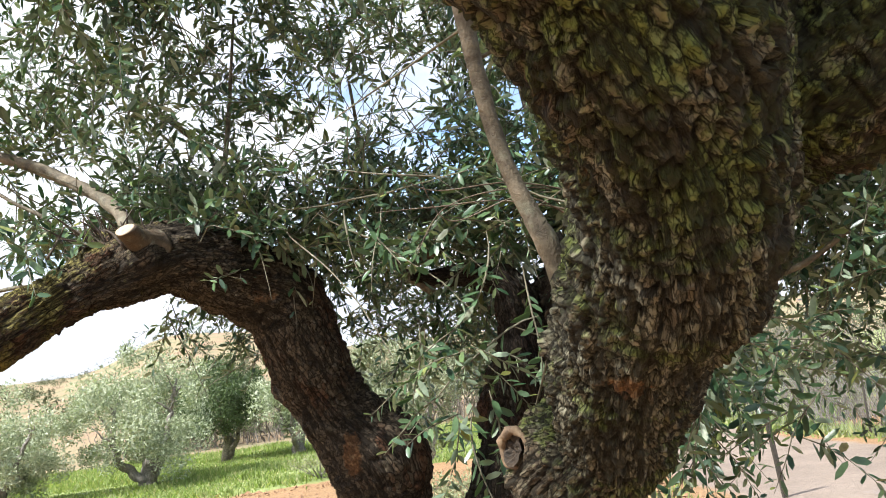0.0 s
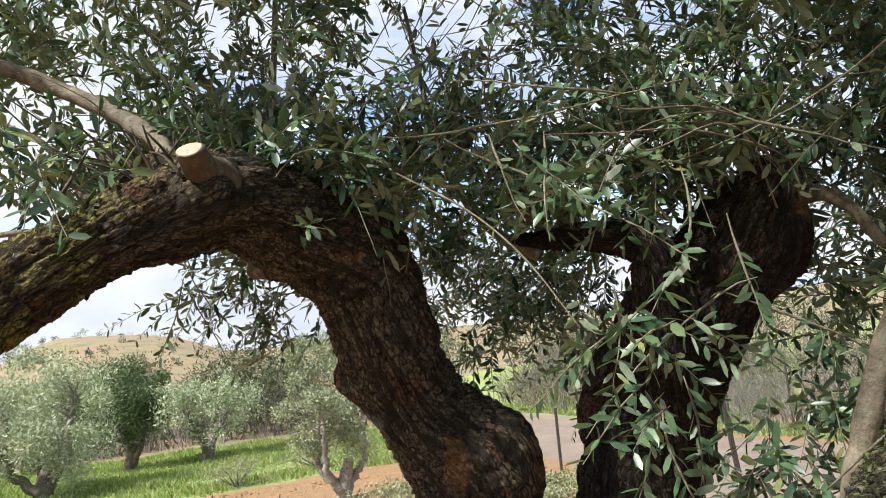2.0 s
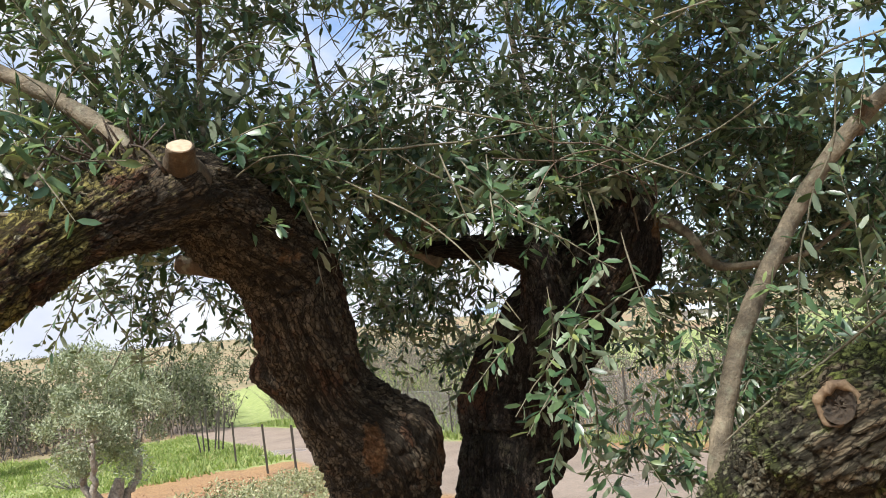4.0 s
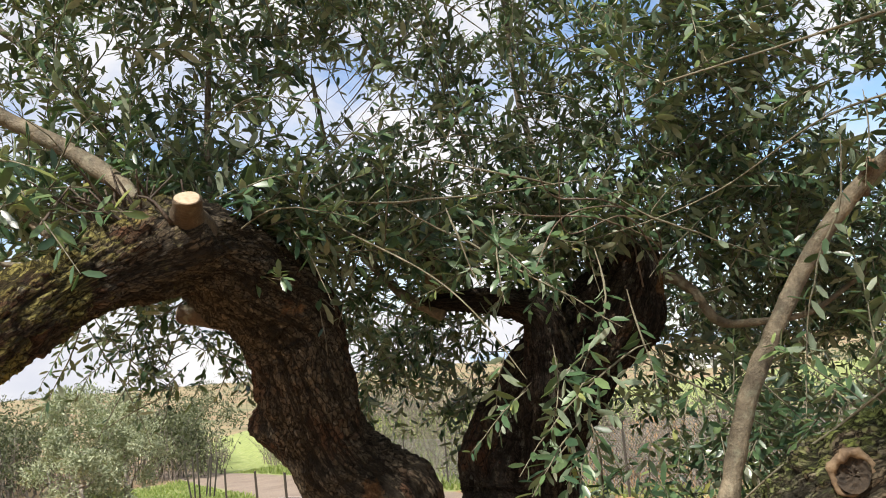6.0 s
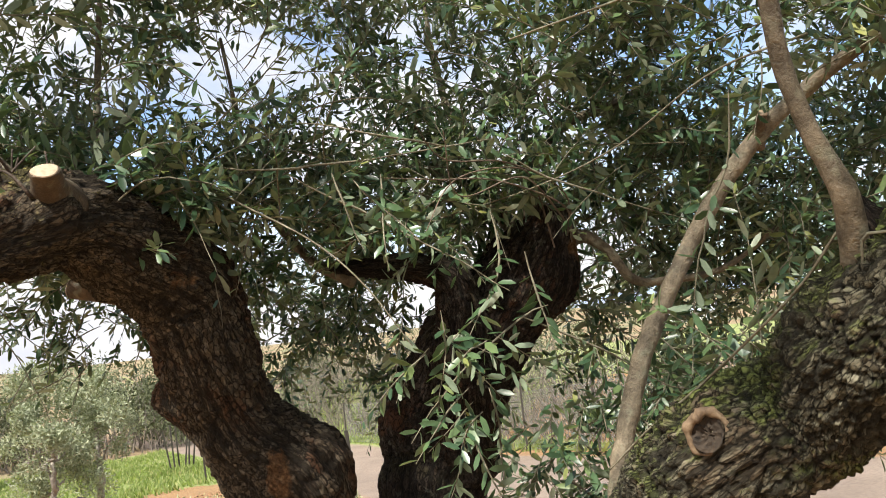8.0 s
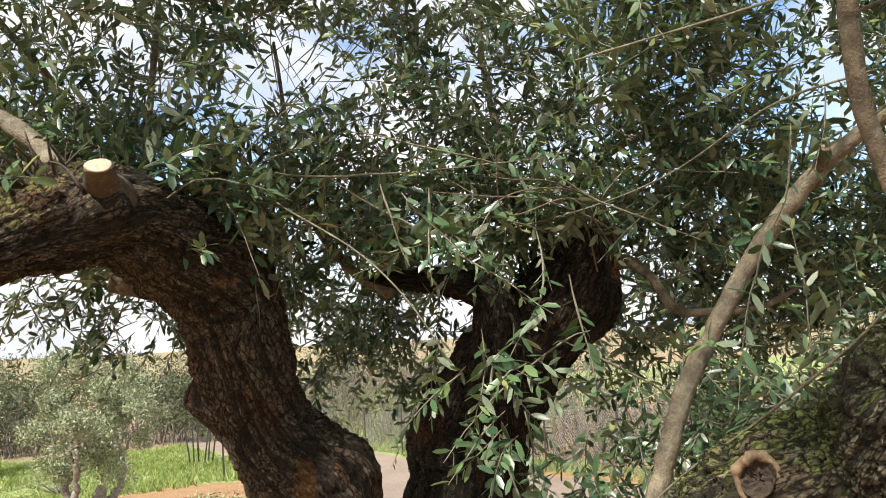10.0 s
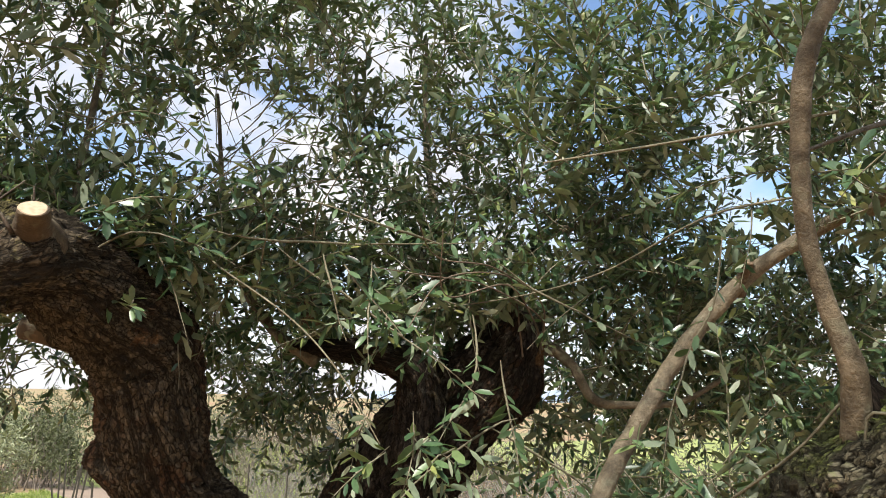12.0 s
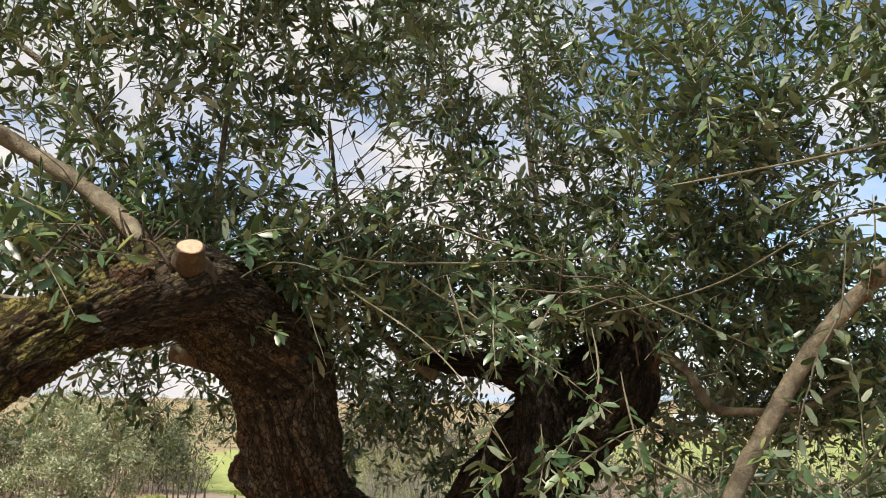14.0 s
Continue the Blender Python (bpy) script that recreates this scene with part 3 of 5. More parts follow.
RIGHT_LIMB = [(0.131, 2.107, 0.498, 0.196), (0.175, 1.933, 0.809, 0.151), (0.228, 1.719, 1.069, 0.114), (0.234, 1.538, 1.264, 0.111), (0.197, 1.377, 1.353, 0.111), (0.253, 1.262, 1.424, 0.097), (0.252, 1.158, 1.504, 0.112), (0.26, 1.023, 1.599, 0.114), (0.272, 0.875, 1.67, 0.117), (0.245, 0.744, 1.786, 0.116), (0.171, 0.631, 1.893, 0.121), (0.078, 0.549, 2.004, 0.123), (0.021, 0.479, 2.194, 0.101), (-0.017, 0.438, 2.451, 0.08), (-0.062, 0.378, 2.755, 0.055), (-0.106, 0.305, 3.108, 0.018)]
RIGHT_FORK = [(0.318, 0.985, 1.688, 0.112), (0.391, 0.931, 1.814, 0.124), (0.48, 0.872, 1.875, 0.143), (0.612, 0.781, 1.939, 0.128), (0.802, 0.681, 2.032, 0.091), (1.002, 0.6, 2.238, 0.06), (1.201, 0.52, 2.544, 0.04), (1.35, 0.45, 2.901, 0.015)]
TRUNK = [(0.10, 2.16, -0.25, 0.36), (0.08, 2.18, 0.02, 0.30), (0.05, 2.2, 0.25, 0.27), (0.03, 2.22, 0.45, 0.25), (0.02, 2.24, 0.62, 0.2), (0.0, 2.26, 0.74, 0.12)]

rough_limb("trunk", TRUNK, tree, BARK_DARK_SHADED, 11, step=0.012, lump=0.3)
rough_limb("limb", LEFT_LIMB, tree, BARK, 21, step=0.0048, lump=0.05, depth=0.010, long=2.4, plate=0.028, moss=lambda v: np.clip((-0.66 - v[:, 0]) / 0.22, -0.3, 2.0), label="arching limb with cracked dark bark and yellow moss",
           bulges=[(-0.13, 2.42, 1.33, 0.07, 0.025), (-0.505, 2.55, 1.49, 0.06, 0.055), (-0.30, 2.31, 1.27, 0.05, 0.015), (-0.86, 2.12, 1.92, 0.08, 0.045), (-0.76, 2.05, 1.89, 0.06, 0.045)], bare=[(-0.31, 2.36, 1.285, 0.034, 0.085), (-0.53, 2.33, 1.77, 0.07, 0.035), (-0.13, 2.34, 1.22, 0.03, 0.03)])
rough_limb("limb", MID_LIMB, tree, BARK_DARK_SHADED, 31, step=0.005, lump=0.05, depth=0.008, label="upright limb with dark shaded bark", bulges=[(0.56, 2.3, 1.68, 0.09, 0.03), (-0.12, 2.35, 1.3, 0.06, 0.02)], bare=[(0.57, 2.27, 1.78, 0.04, 0.05)])
rough_limb("limb", MID_FORK, tree, BARK_DARK_SHADED, 35, step=0.005, lump=0.05, depth=0.008)
rough_limb("burl", [(0.235, 1.08, 1.62, 0.04), (0.198, 1.09, 1.67, 0.028), (0.178, 1.095, 1.70, 0.02), (0.17, 1.1, 1.72, 0.014)], tree, BARK_DARK_SHADED, 38, step=0.005, plate=0.015, depth=0.006)
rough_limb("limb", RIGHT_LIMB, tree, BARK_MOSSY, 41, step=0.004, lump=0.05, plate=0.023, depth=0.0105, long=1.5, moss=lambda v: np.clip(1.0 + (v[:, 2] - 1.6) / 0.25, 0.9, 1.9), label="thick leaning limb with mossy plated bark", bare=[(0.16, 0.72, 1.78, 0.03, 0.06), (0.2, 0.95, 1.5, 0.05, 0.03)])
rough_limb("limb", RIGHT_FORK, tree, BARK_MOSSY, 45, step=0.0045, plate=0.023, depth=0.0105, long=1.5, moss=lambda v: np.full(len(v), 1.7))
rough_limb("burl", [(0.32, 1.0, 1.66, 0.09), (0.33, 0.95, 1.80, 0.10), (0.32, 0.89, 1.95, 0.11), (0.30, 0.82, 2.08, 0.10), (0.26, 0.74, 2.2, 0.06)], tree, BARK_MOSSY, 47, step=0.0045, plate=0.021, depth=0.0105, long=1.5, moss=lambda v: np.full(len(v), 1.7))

# smooth younger branches
BRANCHES = [
    [(0.194, 1.11, 1.621, 0.035), (0.163, 1.09, 1.704, 0.025), (0.131, 1.1, 1.789, 0.02), (0.107, 1.108, 1.885, 0.019), (0.088, 1.099, 2.008, 0.019), (0.08, 1.068, 2.142, 0.019), (0.135, 1, 2.332, 0.017), (0.198, 0.904, 2.757, 0.01)],
    [(0.179, 1.661, 1.004, 0.045), (0.251, 1.777, 1.119, 0.038), (0.29, 1.805, 1.261, 0.034), (0.373, 1.801, 1.463, 0.033), (0.47, 1.792, 1.615, 0.031), (0.594, 1.743, 1.809, 0.03), (0.675, 1.659, 1.943, 0.028), (0.757, 1.548, 2.045, 0.026), (0.83, 1.415, 2.119, 0.024), (0.941, 1.222, 2.246, 0.02), (1.012, 1.065, 2.503, 0.014)],
    [(-0.791, 2.104, 1.852, 0.04), (-0.855, 2.189, 2.011, 0.028), (-0.929, 2.246, 2.094, 0.024), (-1.045, 2.28, 2.17, 0.023), (-1.138, 2.297, 2.224, 0.022), (-1.394, 2.277, 2.345, 0.018), (-1.7, 2.204, 2.558, 0.012)],
    [(-0.663, 2.362, 1.789, 0.026), (-0.781, 2.77, 2.139, 0.022), (-0.862, 3.159, 2.42, 0.02), (-1.039, 3.039, 2.615, 0.017), (-1.346, 3.07, 2.85, 0.012), (-1.655, 3.102, 3.079, 0.007)],
    [(-0.66, 2.35, 1.86, 0.02), (-0.66, 2.45, 2.1, 0.016), (-0.64, 2.55, 2.35, 0.012), (-0.6, 2.62, 2.8, 0.007)],
    [(0.56, 2.34, 1.80, 0.036), (0.623, 2.325, 1.817, 0.034), (0.672, 2.322, 1.811, 0.028), (0.721, 2.299, 1.764, 0.024), (0.768, 2.266, 1.674, 0.022), (0.849, 2.213, 1.659, 0.019), (0.985, 2.119, 1.675, 0.014), (1.132, 2.034, 1.777, 0.009)],
    [(0.491, 2.348, 1.838, 0.035), (0.536, 2.392, 2.012, 0.026), (0.658, 2.36, 2.162, 0.022), (0.83, 2.336, 2.231, 0.018), (1.086, 2.315, 2.32, 0.012)],
    [(0.46, 2.4, 1.85, 0.035), (0.4, 2.52, 2.1, 0.022), (0.36, 2.6, 2.45, 0.015), (0.4, 2.7, 2.9, 0.008)],
    [(-0.02, 2.5, 1.75, 0.03), (-0.12, 2.62, 1.85, 0.022), (-0.2, 2.8, 2.1, 0.016), (-0.25, 2.9, 2.6, 0.008)],
    [(0.78, 1.4, 2.08, 0.018), (0.6, 1.2, 2.13, 0.01), (0.35, 1.1, 2.1, 0.007), (0.1, 1.12, 2, 0.004)],
    [(-0.95, 2.12, 1.87, 0.013), (-1.055, 2.223, 1.972, 0.011), (-1.111, 2.241, 2.064, 0.010), (-1.209, 2.248, 2.128, 0.008), (-1.383, 2.256, 2.261, 0.008)],
    [(-0.98, 2.02, 1.83, 0.009), (-1.1, 2.05, 1.85, 0.008), (-1.308, 2.064, 1.83, 0.007), (-1.649, 2.106, 1.83, 0.004)],
]
for k, pts in enumerate(BRANCHES):
    pts = [(x, y, z, r * (0.8 if k == 2 else 0.66)) for x, y, z, r in pts]
    smooth_limb("branch", pts, tree, YOUNG, 100 + k, sides=20 if k < 3 else 10, rough=0.11)


SLEEVE = smooth_bark("brown_sleeve", (0.045, 0.029, 0.016), (0.085, 0.057, 0.031), (0.14, 0.098, 0.056))


def stub(base, tip, r0, r1, label, face=CUT, saw=None):
    """A sawn-off branch: a flaring sleeve of bark with a pale cut face on its end, sawn square or across the way saw."""
    a, b = np.array(base), np.array(tip)
    ax = unit(b - a)
    pts = [(*(a - ax * 0.03), r0 * 1.5), (*a, r0 * 1.15), (*(a + (b - a) * 0.5), (r0 + r1) / 2), (*b, r1)]
    sleeve = smooth_limb("stub", pts, tree, SLEEVE, 200, step=0.006, sides=28, rough=0.07, label=label)
    cut = ax if saw is None else unit(np.array(saw))

    def slide(v, w):
        """Shifts points of the end along the branch, onto the saw's plane."""
        e = v - b - np.outer((v - b) @ ax, ax)
        return v - np.outer(w * (e @ cut) / (ax @ cut), ax)
    co = np.array([v.co for v in sleeve.data.vertices])
    co = slide(co, np.clip(((co - a) @ ax) / np.linalg.norm(b - a), 0, 1))
    sleeve.data.vertices.foreach_set("co", co.astype(np.float32).ravel())
    n = unit(np.cross(ax, [0.3, 0.2, 0.9]))
    m = np.cross(ax, n)
    verts, faces = [], []
    for h, f in ((0.0005, 1.0), (0.003, 0.93), (0.0035, 0.5)):
        for q in np.linspace(0, 2 * math.pi, 28, endpoint=False):
            w = 1 + 0.05 * math.sin(3 * q + 1)
            verts.append(b + ax * h + (n * math.cos(q) + m * math.sin(q)) * r1 * f * w)
    for ring in (0, 28):
        faces += [(ring + i, ring + (i + 1) % 28, ring + 28 + (i + 1) % 28, ring + 28 + i) for i in range(28)]
    faces.append(tuple(range(56, 84)))
    me = bpy.data.meshes.new("cut_face")
    me.from_pydata(slide(np.array(verts), 1.0).tolist(), [], faces)
    me.materials.append(face)
    me.update()
    child("cut_face", me, sleeve, "pale sawn wood" if face is CUT else "weathered brown cut wood")


stub((-0.76, 2.06, 1.925), (-0.769, 1.955, 1.954), 0.039, 0.0235, "sawn-off branch stub with a pale cut face", saw=(-0.1, -0.6, 0.8))
stub((-0.72, 2.10, 1.87), (-0.718, 2.07, 1.885), 0.018, 0.013, "small cut knot", WOUND)
stub((-0.64, 2.42, 1.765), (-0.735, 2.47, 1.785), 0.028, 0.023, "sawn-off branch stub")
stub((0.672, 1.655, 1.945), (0.655, 1.62, 1.985), 0.014, 0.012, "small sawn side branch")
stub((0.55, 2.31, 1.742), (0.567, 2.272, 1.74), 0.015, 0.013, "reddish cut knot", WOUND)
stub((0.455, 2.30, 1.78), (0.452, 2.262, 1.78), 0.014, 0.012, "small cut knot", WOUND)
stub((0.0, 2.62, 1.9), (-0.02, 2.55, 1.86), 0.03, 0.026, "dark stub", WOUND)


def healed_ring(at, facing, size):
    """A lip of wood that has rolled half round an old cut, thick above and fading below, with a dark hollow middle."""
    f = Vector(facing).normalized()
    q = f.to_track_quat("Z", "Y")
    rg = np.random.default_rng(3)
    rings, sides = 48, 12
    verts, faces = [], []
    for i in range(rings):
        a = 2 * math.pi * i / rings
        lip = 0.5 + 0.5 * math.cos(a - 2.1)
        rr = size * (1 + 0.12 * math.sin(2 * a + 0.5) + 0.05 * math.sin(5 * a))
        tube = size * (0.06 + 0.22 * lip + 0.03 * math.sin(7 * a) + 0.02 * math.sin(11 * a + 1))
        for j in range(sides):
            p = 2 * math.pi * j / sides
            w = tube * (1 + 0.12 * rg.normal())
            v = Vector(((rr + w * math.cos(p)) * math.cos(a) * 0.85, (rr + w * math.cos(p)) * math.sin(a), w * math.sin(p) - size * 0.75 * (1 - lip)))
            verts.append(Vector(at) + q @ v)
            faces.append((i * sides + j, (i + 1) % rings * sides + j, (i + 1) % rings * sides + (j + 1) % sides, i * sides + (j + 1) % sides))
    me = bpy.data.meshes.new("healed_knot")
    me.from_pydata(verts, [], faces)
    me.polygons.foreach_set("use_smooth", np.ones(len(faces), bool))
    me.materials.append(WOUND)
    me.update()
    knot = child("healed_knot", me, tree, "pale swollen lip round an old cut")
    verts, faces = [], []
    for i in range(6):
        for j in range(24):
            a = 2 * math.pi * j / 24
            rr = size * (0.95 - 0.17 * i)
            v = Vector((rr * math.cos(a) * 0.85, rr * math.sin(a), -size * (0.25 + 0.06 * i) + 0.002 * rg.normal()))
            verts.append(Vector(at) + q @ v)
            if i:
                faces.append(((i - 1) * 24 + j, (i - 1) * 24 + (j + 1) % 24, i * 24 + (j + 1) % 24, i * 24 + j))
    faces.append(tuple(range(120, 144)))
    me = bpy.data.meshes.new("hollow")
    me.from_pydata(verts, [], faces)
    me.materials.append(HOLLOW_WOOD)
    me.update()
    child("hollow", me, knot, "dark hollow")


HOLLOW_WOOD = simple("dark_hollow_wood", (0.012, 0.009, 0.006), (0.06, 0.042, 0.026), 90.0, 0.95)
healed_ring((0.087, 1.322, 1.402), (-0.85, -0.5, 0.3), 0.031)

rng = np.random.default_rng(5)
PATH_A, PATH_B = np.array([0.05, -0.05, 1.6]), np.array([-0.95, 0.55, 1.65])


def clear_of_path(P, room):
    ab = PATH_B - PATH_A
    k = np.clip(((P - PATH_A) @ ab) / (ab @ ab), 0, 1)
    return np.linalg.norm(P - (PATH_A + k[:, None] * ab), axis=1) > room


# thin places in the crown: middle, half widths, share of the leaves that stay
HOLES = [((-0.75, 2.7, 1.48), (0.26, 0.6, 0.14), 0.14), ((-0.33, 2.4, 2.29), (0.2, 0.25, 0.11), 0.3), ((-0.21, 2.75, 2.43), (0.28, 0.32, 0.18), 0.13), ((-0.08, 3.15, 2.58), (0.34, 0.4, 0.22), 0.13), ((-0.9, 3.2, 1.35), (0.3, 0.6, 0.12), 0.14), ((-1.0, 2.12, 2.14), (0.22, 0.18, 0.07), 0.14),
         ((0.37, 2.08, 1.70), (0.2, 0.24, 0.13), 0.14), ((-0.45, 2.2, 1.74), (0.2, 0.2, 0.12), 0.08), ((0.82, 2.4, 1.72), (0.2, 0.8, 0.10), 0.3)]


def thin_out(P):
    keep = np.ones(len(P), bool)
    for c, r, stay in HOLES:
        q = np.sum(((P - np.array(c)) / np.array(r)) ** 2, axis=1)
        keep &= (q > 1) | (rng.random(len(P)) < stay)
    return keep


STEMS, LEAVES, NEAR = [], [], []      # NEAR: (stem, its leaves)


def shoot(start, way, length, droop=0.3, leaf=0.054, gap=0.0195, radius=0.0022, bare=0.1, near=False, wander=0.25):
    """A leafy shoot: a bending stem with pairs of leaves, each pair turned a quarter from the last."""
    n = max(5, int(length / 0.04))
    d = unit(np.array(way, float))
    p = np.array(start, float)
    pts = [p]
    side = unit(rng.normal(size=3))
    for i in range(n):
        d = unit(d + side * wander * 0.12 + np.array([0, 0, -droop * 0.10]) + rng.normal(size=3) * 0.085)
        p = p + d * length / n
        pts.append(p)
    pts = np.array(pts)
    stem = (pts, radius * np.interp(np.linspace(0, 1, len(pts)), [0, 0.25, 1], [0.45, 1.0, 0.3]))
    t, nn, bb = axes(pts)
    s = np.linspace(0, length, len(pts))
    spots = np.arange(length * bare, length, gap * rng.uniform(0.85, 1.15))
    rows = []
    for k, at in enumerate(spots):
        f = at / length
        P = np.array([np.interp(at, s, pts[:, j]) for j in range(3)])
        i = min(int(f * (len(pts) - 1)), len(pts) - 1)
        size = leaf * (1.0 - 0.35 * f ** 3) * rng.uniform(0.6, 1.15)
        a0 = (k % 2) * math.pi / 2 + rng.normal() * 0.5
        for a in (a0, a0 + math.pi):
            if rng.random() < 0.17:
                continue
            out = nn[i] * math.cos(a) + bb[i] * math.sin(a)
            D = unit(out * rng.uniform(0.6, 1.05) + t[i] * rng.uniform(0.45, 0.9) + np.array([0, 0, -0.03]) + rng.normal(size=3) * 0.26)
            N = unit(0.6 * (t[i] - D * (t[i] @ D)) + np.array([0, 0, 0.85]) + rng.normal(size=3) * 0.45)
            rows.append((P + out * 0.002, D, N, size * rng.uniform(0.75, 1.15)))
    if near:
        NEAR.append((stem, rows))
    else:
        STEMS.append(stem)
        LEAVES.extend(rows)


def cloud(count, centre, radii, way, spread, length, droop=0.3, leaf=0.054, gap=0.0195, power=0.5, bunch=3):
    """Shoots in small bunches that start anywhere in an ellipsoid and grow roughly one way."""
    for k in range(count):
        if k % bunch == 0:
            q = unit(rng.normal(size=3)) * rng.random() ** power
            root = np.array(centre) + q * np.array(radii)
            lead = unit(np.array(way) + rng.normal(size=3) * spread)
        shoot(root + rng.normal(size=3) * 0.035, unit(lead + rng.normal(size=3) * 0.45), rng.uniform(*length), droop, leaf, gap)


# the crown, from its middle outwards
cloud(245, (-0.05, 2.6, 1.98), (1.0, 0.35, 0.16), (0, 0, 0.4), 0.9, (0.2, 0.45), 0.2)
cloud(100, (-0.1, 2.6, 2.4), (1.1, 0.45, 0.25), (0, 0, 1), 0.9, (0.2, 0.5), 0.2)
cloud(180, (0.8, 2.3, 2.15), (0.75, 0.45, 0.4), (0.1, 0, 1), 0.9, (0.2, 0.5), 0.2)
cloud(265, (0.1, 2.9, 2.8), (1.6, 0.7, 0.55), (0, 0, 1), 0.7, (0.3, 0.65), 0.2)
cloud(190, (1.05, 1.65, 2.5), (0.7, 0.5, 0.5), (0.2, 0, 1), 0.8, (0.3, 0.6), 0.2)
cloud(105, (-1.2, 2.6, 2.4), (0.7, 0.55, 0.55), (-0.2, 0, 1), 0.8, (0.3, 0.6), 0.2)
cloud(215, (-0.65, 2.35, 3.0), (0.65, 0.35, 0.2), (0, -0.2, 0.2), 0.9, (0.25, 0.5))
cloud(210, (1.5, 2.8, 1.85), (0.75, 0.5, 0.6), (0, 0, 0.2), 1.0, (0.25, 0.55), 0.3)
cloud(290, (1.65, 2.1, 1.85), (0.6, 0.6, 0.55), (0, 0, 0.1), 1.0, (0.25, 0.55), 0.3)
cloud(70, (-0.2, 1.8, 3.4), (1.6, 1.2, 0.4), (0, 0, 1), 0.8, (0.3, 0.6), 0.2)
cloud(90, (0.25, 2.4, 1.98), (0.34, 0.16, 0.14), (0, 0, 0.4), 0.9, (0.15, 0.3))
cloud(75, (0.62, 1.95, 2.42), (0.4, 0.35, 0.26), (0, 0, 1), 0.8, (0.25, 0.45), 0.2)
cloud(60, (1.0, 2.3, 1.98), (0.32, 0.3, 0.16), (0.1, 0, 0.3), 0.9, (0.2, 0.4), 0.3)
# unseen leaves above the path, added to keep sun off the leaning limb
cloud(90, (-0.6, 0.6, 3.1), (0.7, 0.6, 0.35), (0, 0, 0.5), 0.9, (0.3, 0.6), 0.2)
# leaves out of view round the limb ends; the two overhead also add shade
cloud(60, (0.0, 0.3, 3.15), (0.5, 0.45, 0.3), (0, 0, 0.6), 0.9, (0.3, 0.6), 0.2)
cloud(40, (1.35, 0.45, 2.9), (0.45, 0.45, 0.35), (0.2, 0, 0.6), 0.9, (0.3, 0.6), 0.2)
cloud(60, (-2.1, 1.95, 2.4), (0.4, 0.45, 0.35), (-0.2, 0, 0.6), 0.9, (0.3, 0.6), 0.2)
# young sprouts along the top of the arch and behind it
cloud(80, (-0.52, 2.33, 1.95), (0.25, 0.14, 0.06), (0.2, -0.1, 0.6), 0.7, (0.12, 0.35))
cloud(45, (-1.0, 2.4, 2.0), (0.3, 0.2, 0.1), (-0.1, 0, 1), 0.7, (0.2, 0.45))
# hanging sprays
cloud(48, (0.0, 2.95, 1.68), (0.26, 0.25, 0.24), (0, 0, -0.2), 1.0, (0.15, 0.32), 0.3, 0.046)
cloud(26, (0.78, 1.38, 2.1), (0.15, 0.09, 0.08), (0, -0.2, 0.2), 0.9, (0.1, 0.22), 0.3)
cloud(20, (0.29, 2.05, 1.26), (0.12, 0.07, 0.11), (0.2, -0.1, -0.4), 0.9, (0.10, 0.2), 0.3, 0.05)
cloud(22, (0.62, 2.05, 1.42), (0.2, 0.12, 0.12), (0.1, -0.1, -0.1), 1.0, (0.12, 0.28), 0.3, 0.05)
cloud(60, (0.0, 3.4, 1.85), (0.5, 0.45, 0.3), (0, 0, -0.2), 0.9, (0.2, 0.4), 0.3, 0.046)
cloud(80, (-0.68, 2.95, 1.88), (0.5, 0.35, 0.2), (-0.1, 0, -0.4), 0.8, (0.2, 0.4), 0.4, 0.043)
cloud(80, (0.0, 3.1, 1.72), (0.5, 0.45, 0.36), (0, 0, -0.5), 0.7, (0.2, 0.45), 0.4, 0.046)
cloud(16, (0.2, 2.17, 1.92), (0.30, 0.12, 0.09), (-0.1, -0.2, 0.0), 0.7, (0.12, 0.3), 0.4)
cloud(7, (-0.04, 1.9, 1.46), (0.14, 0.08, 0.18), (0, -0.2, -0.5), 0.8, (0.12, 0.25), 0.4)
cloud(8, (0.05, 2.05, 1.40), (0.17, 0.10, 0.22), (0, -0.3, -0.3), 0.9, (0.12, 0.25), 0.4)
cloud(10, (0.38, 2.15, 1.28), (0.12, 0.10, 0.16), (0.2, -0.2, -0.5), 0.8, (0.12, 0.25), 0.4)
cloud(50, (0.9, 2.45, 1.68), (0.35, 0.35, 0.28), (0.1, 0, -0.2), 0.7, (0.2, 0.45), 0.4)
cloud(50, (1.3, 1.9, 1.78), (0.4, 0.4, 0.3), (0.1, 0, -0.1), 0.7, (0.2, 0.5), 0.4)
cloud(42, (0.72, 1.95, 1.42), (0.3, 0.3, 0.2), (0, 0, -0.1), 1.0, (0.15, 0.35), 0.4, 0.05)
cloud(75, (-0.75, 2.1, 2.78), (0.42, 0.35, 0.22), (0, -0.2, 0.2), 0.9, (0.2, 0.4), 0.2)
cloud(16, (-1.08, 2.1, 1.98), (0.12, 0.1, 0.08), (-0.1, -0.2, 0.5), 0.8, (0.12, 0.28), 0.3)
cloud(18, (0.5, 1.6, 1.5), (0.12, 0.15, 0.15), (0, 0, -0.6), 0.6, (0.15, 0.35), 0.4)

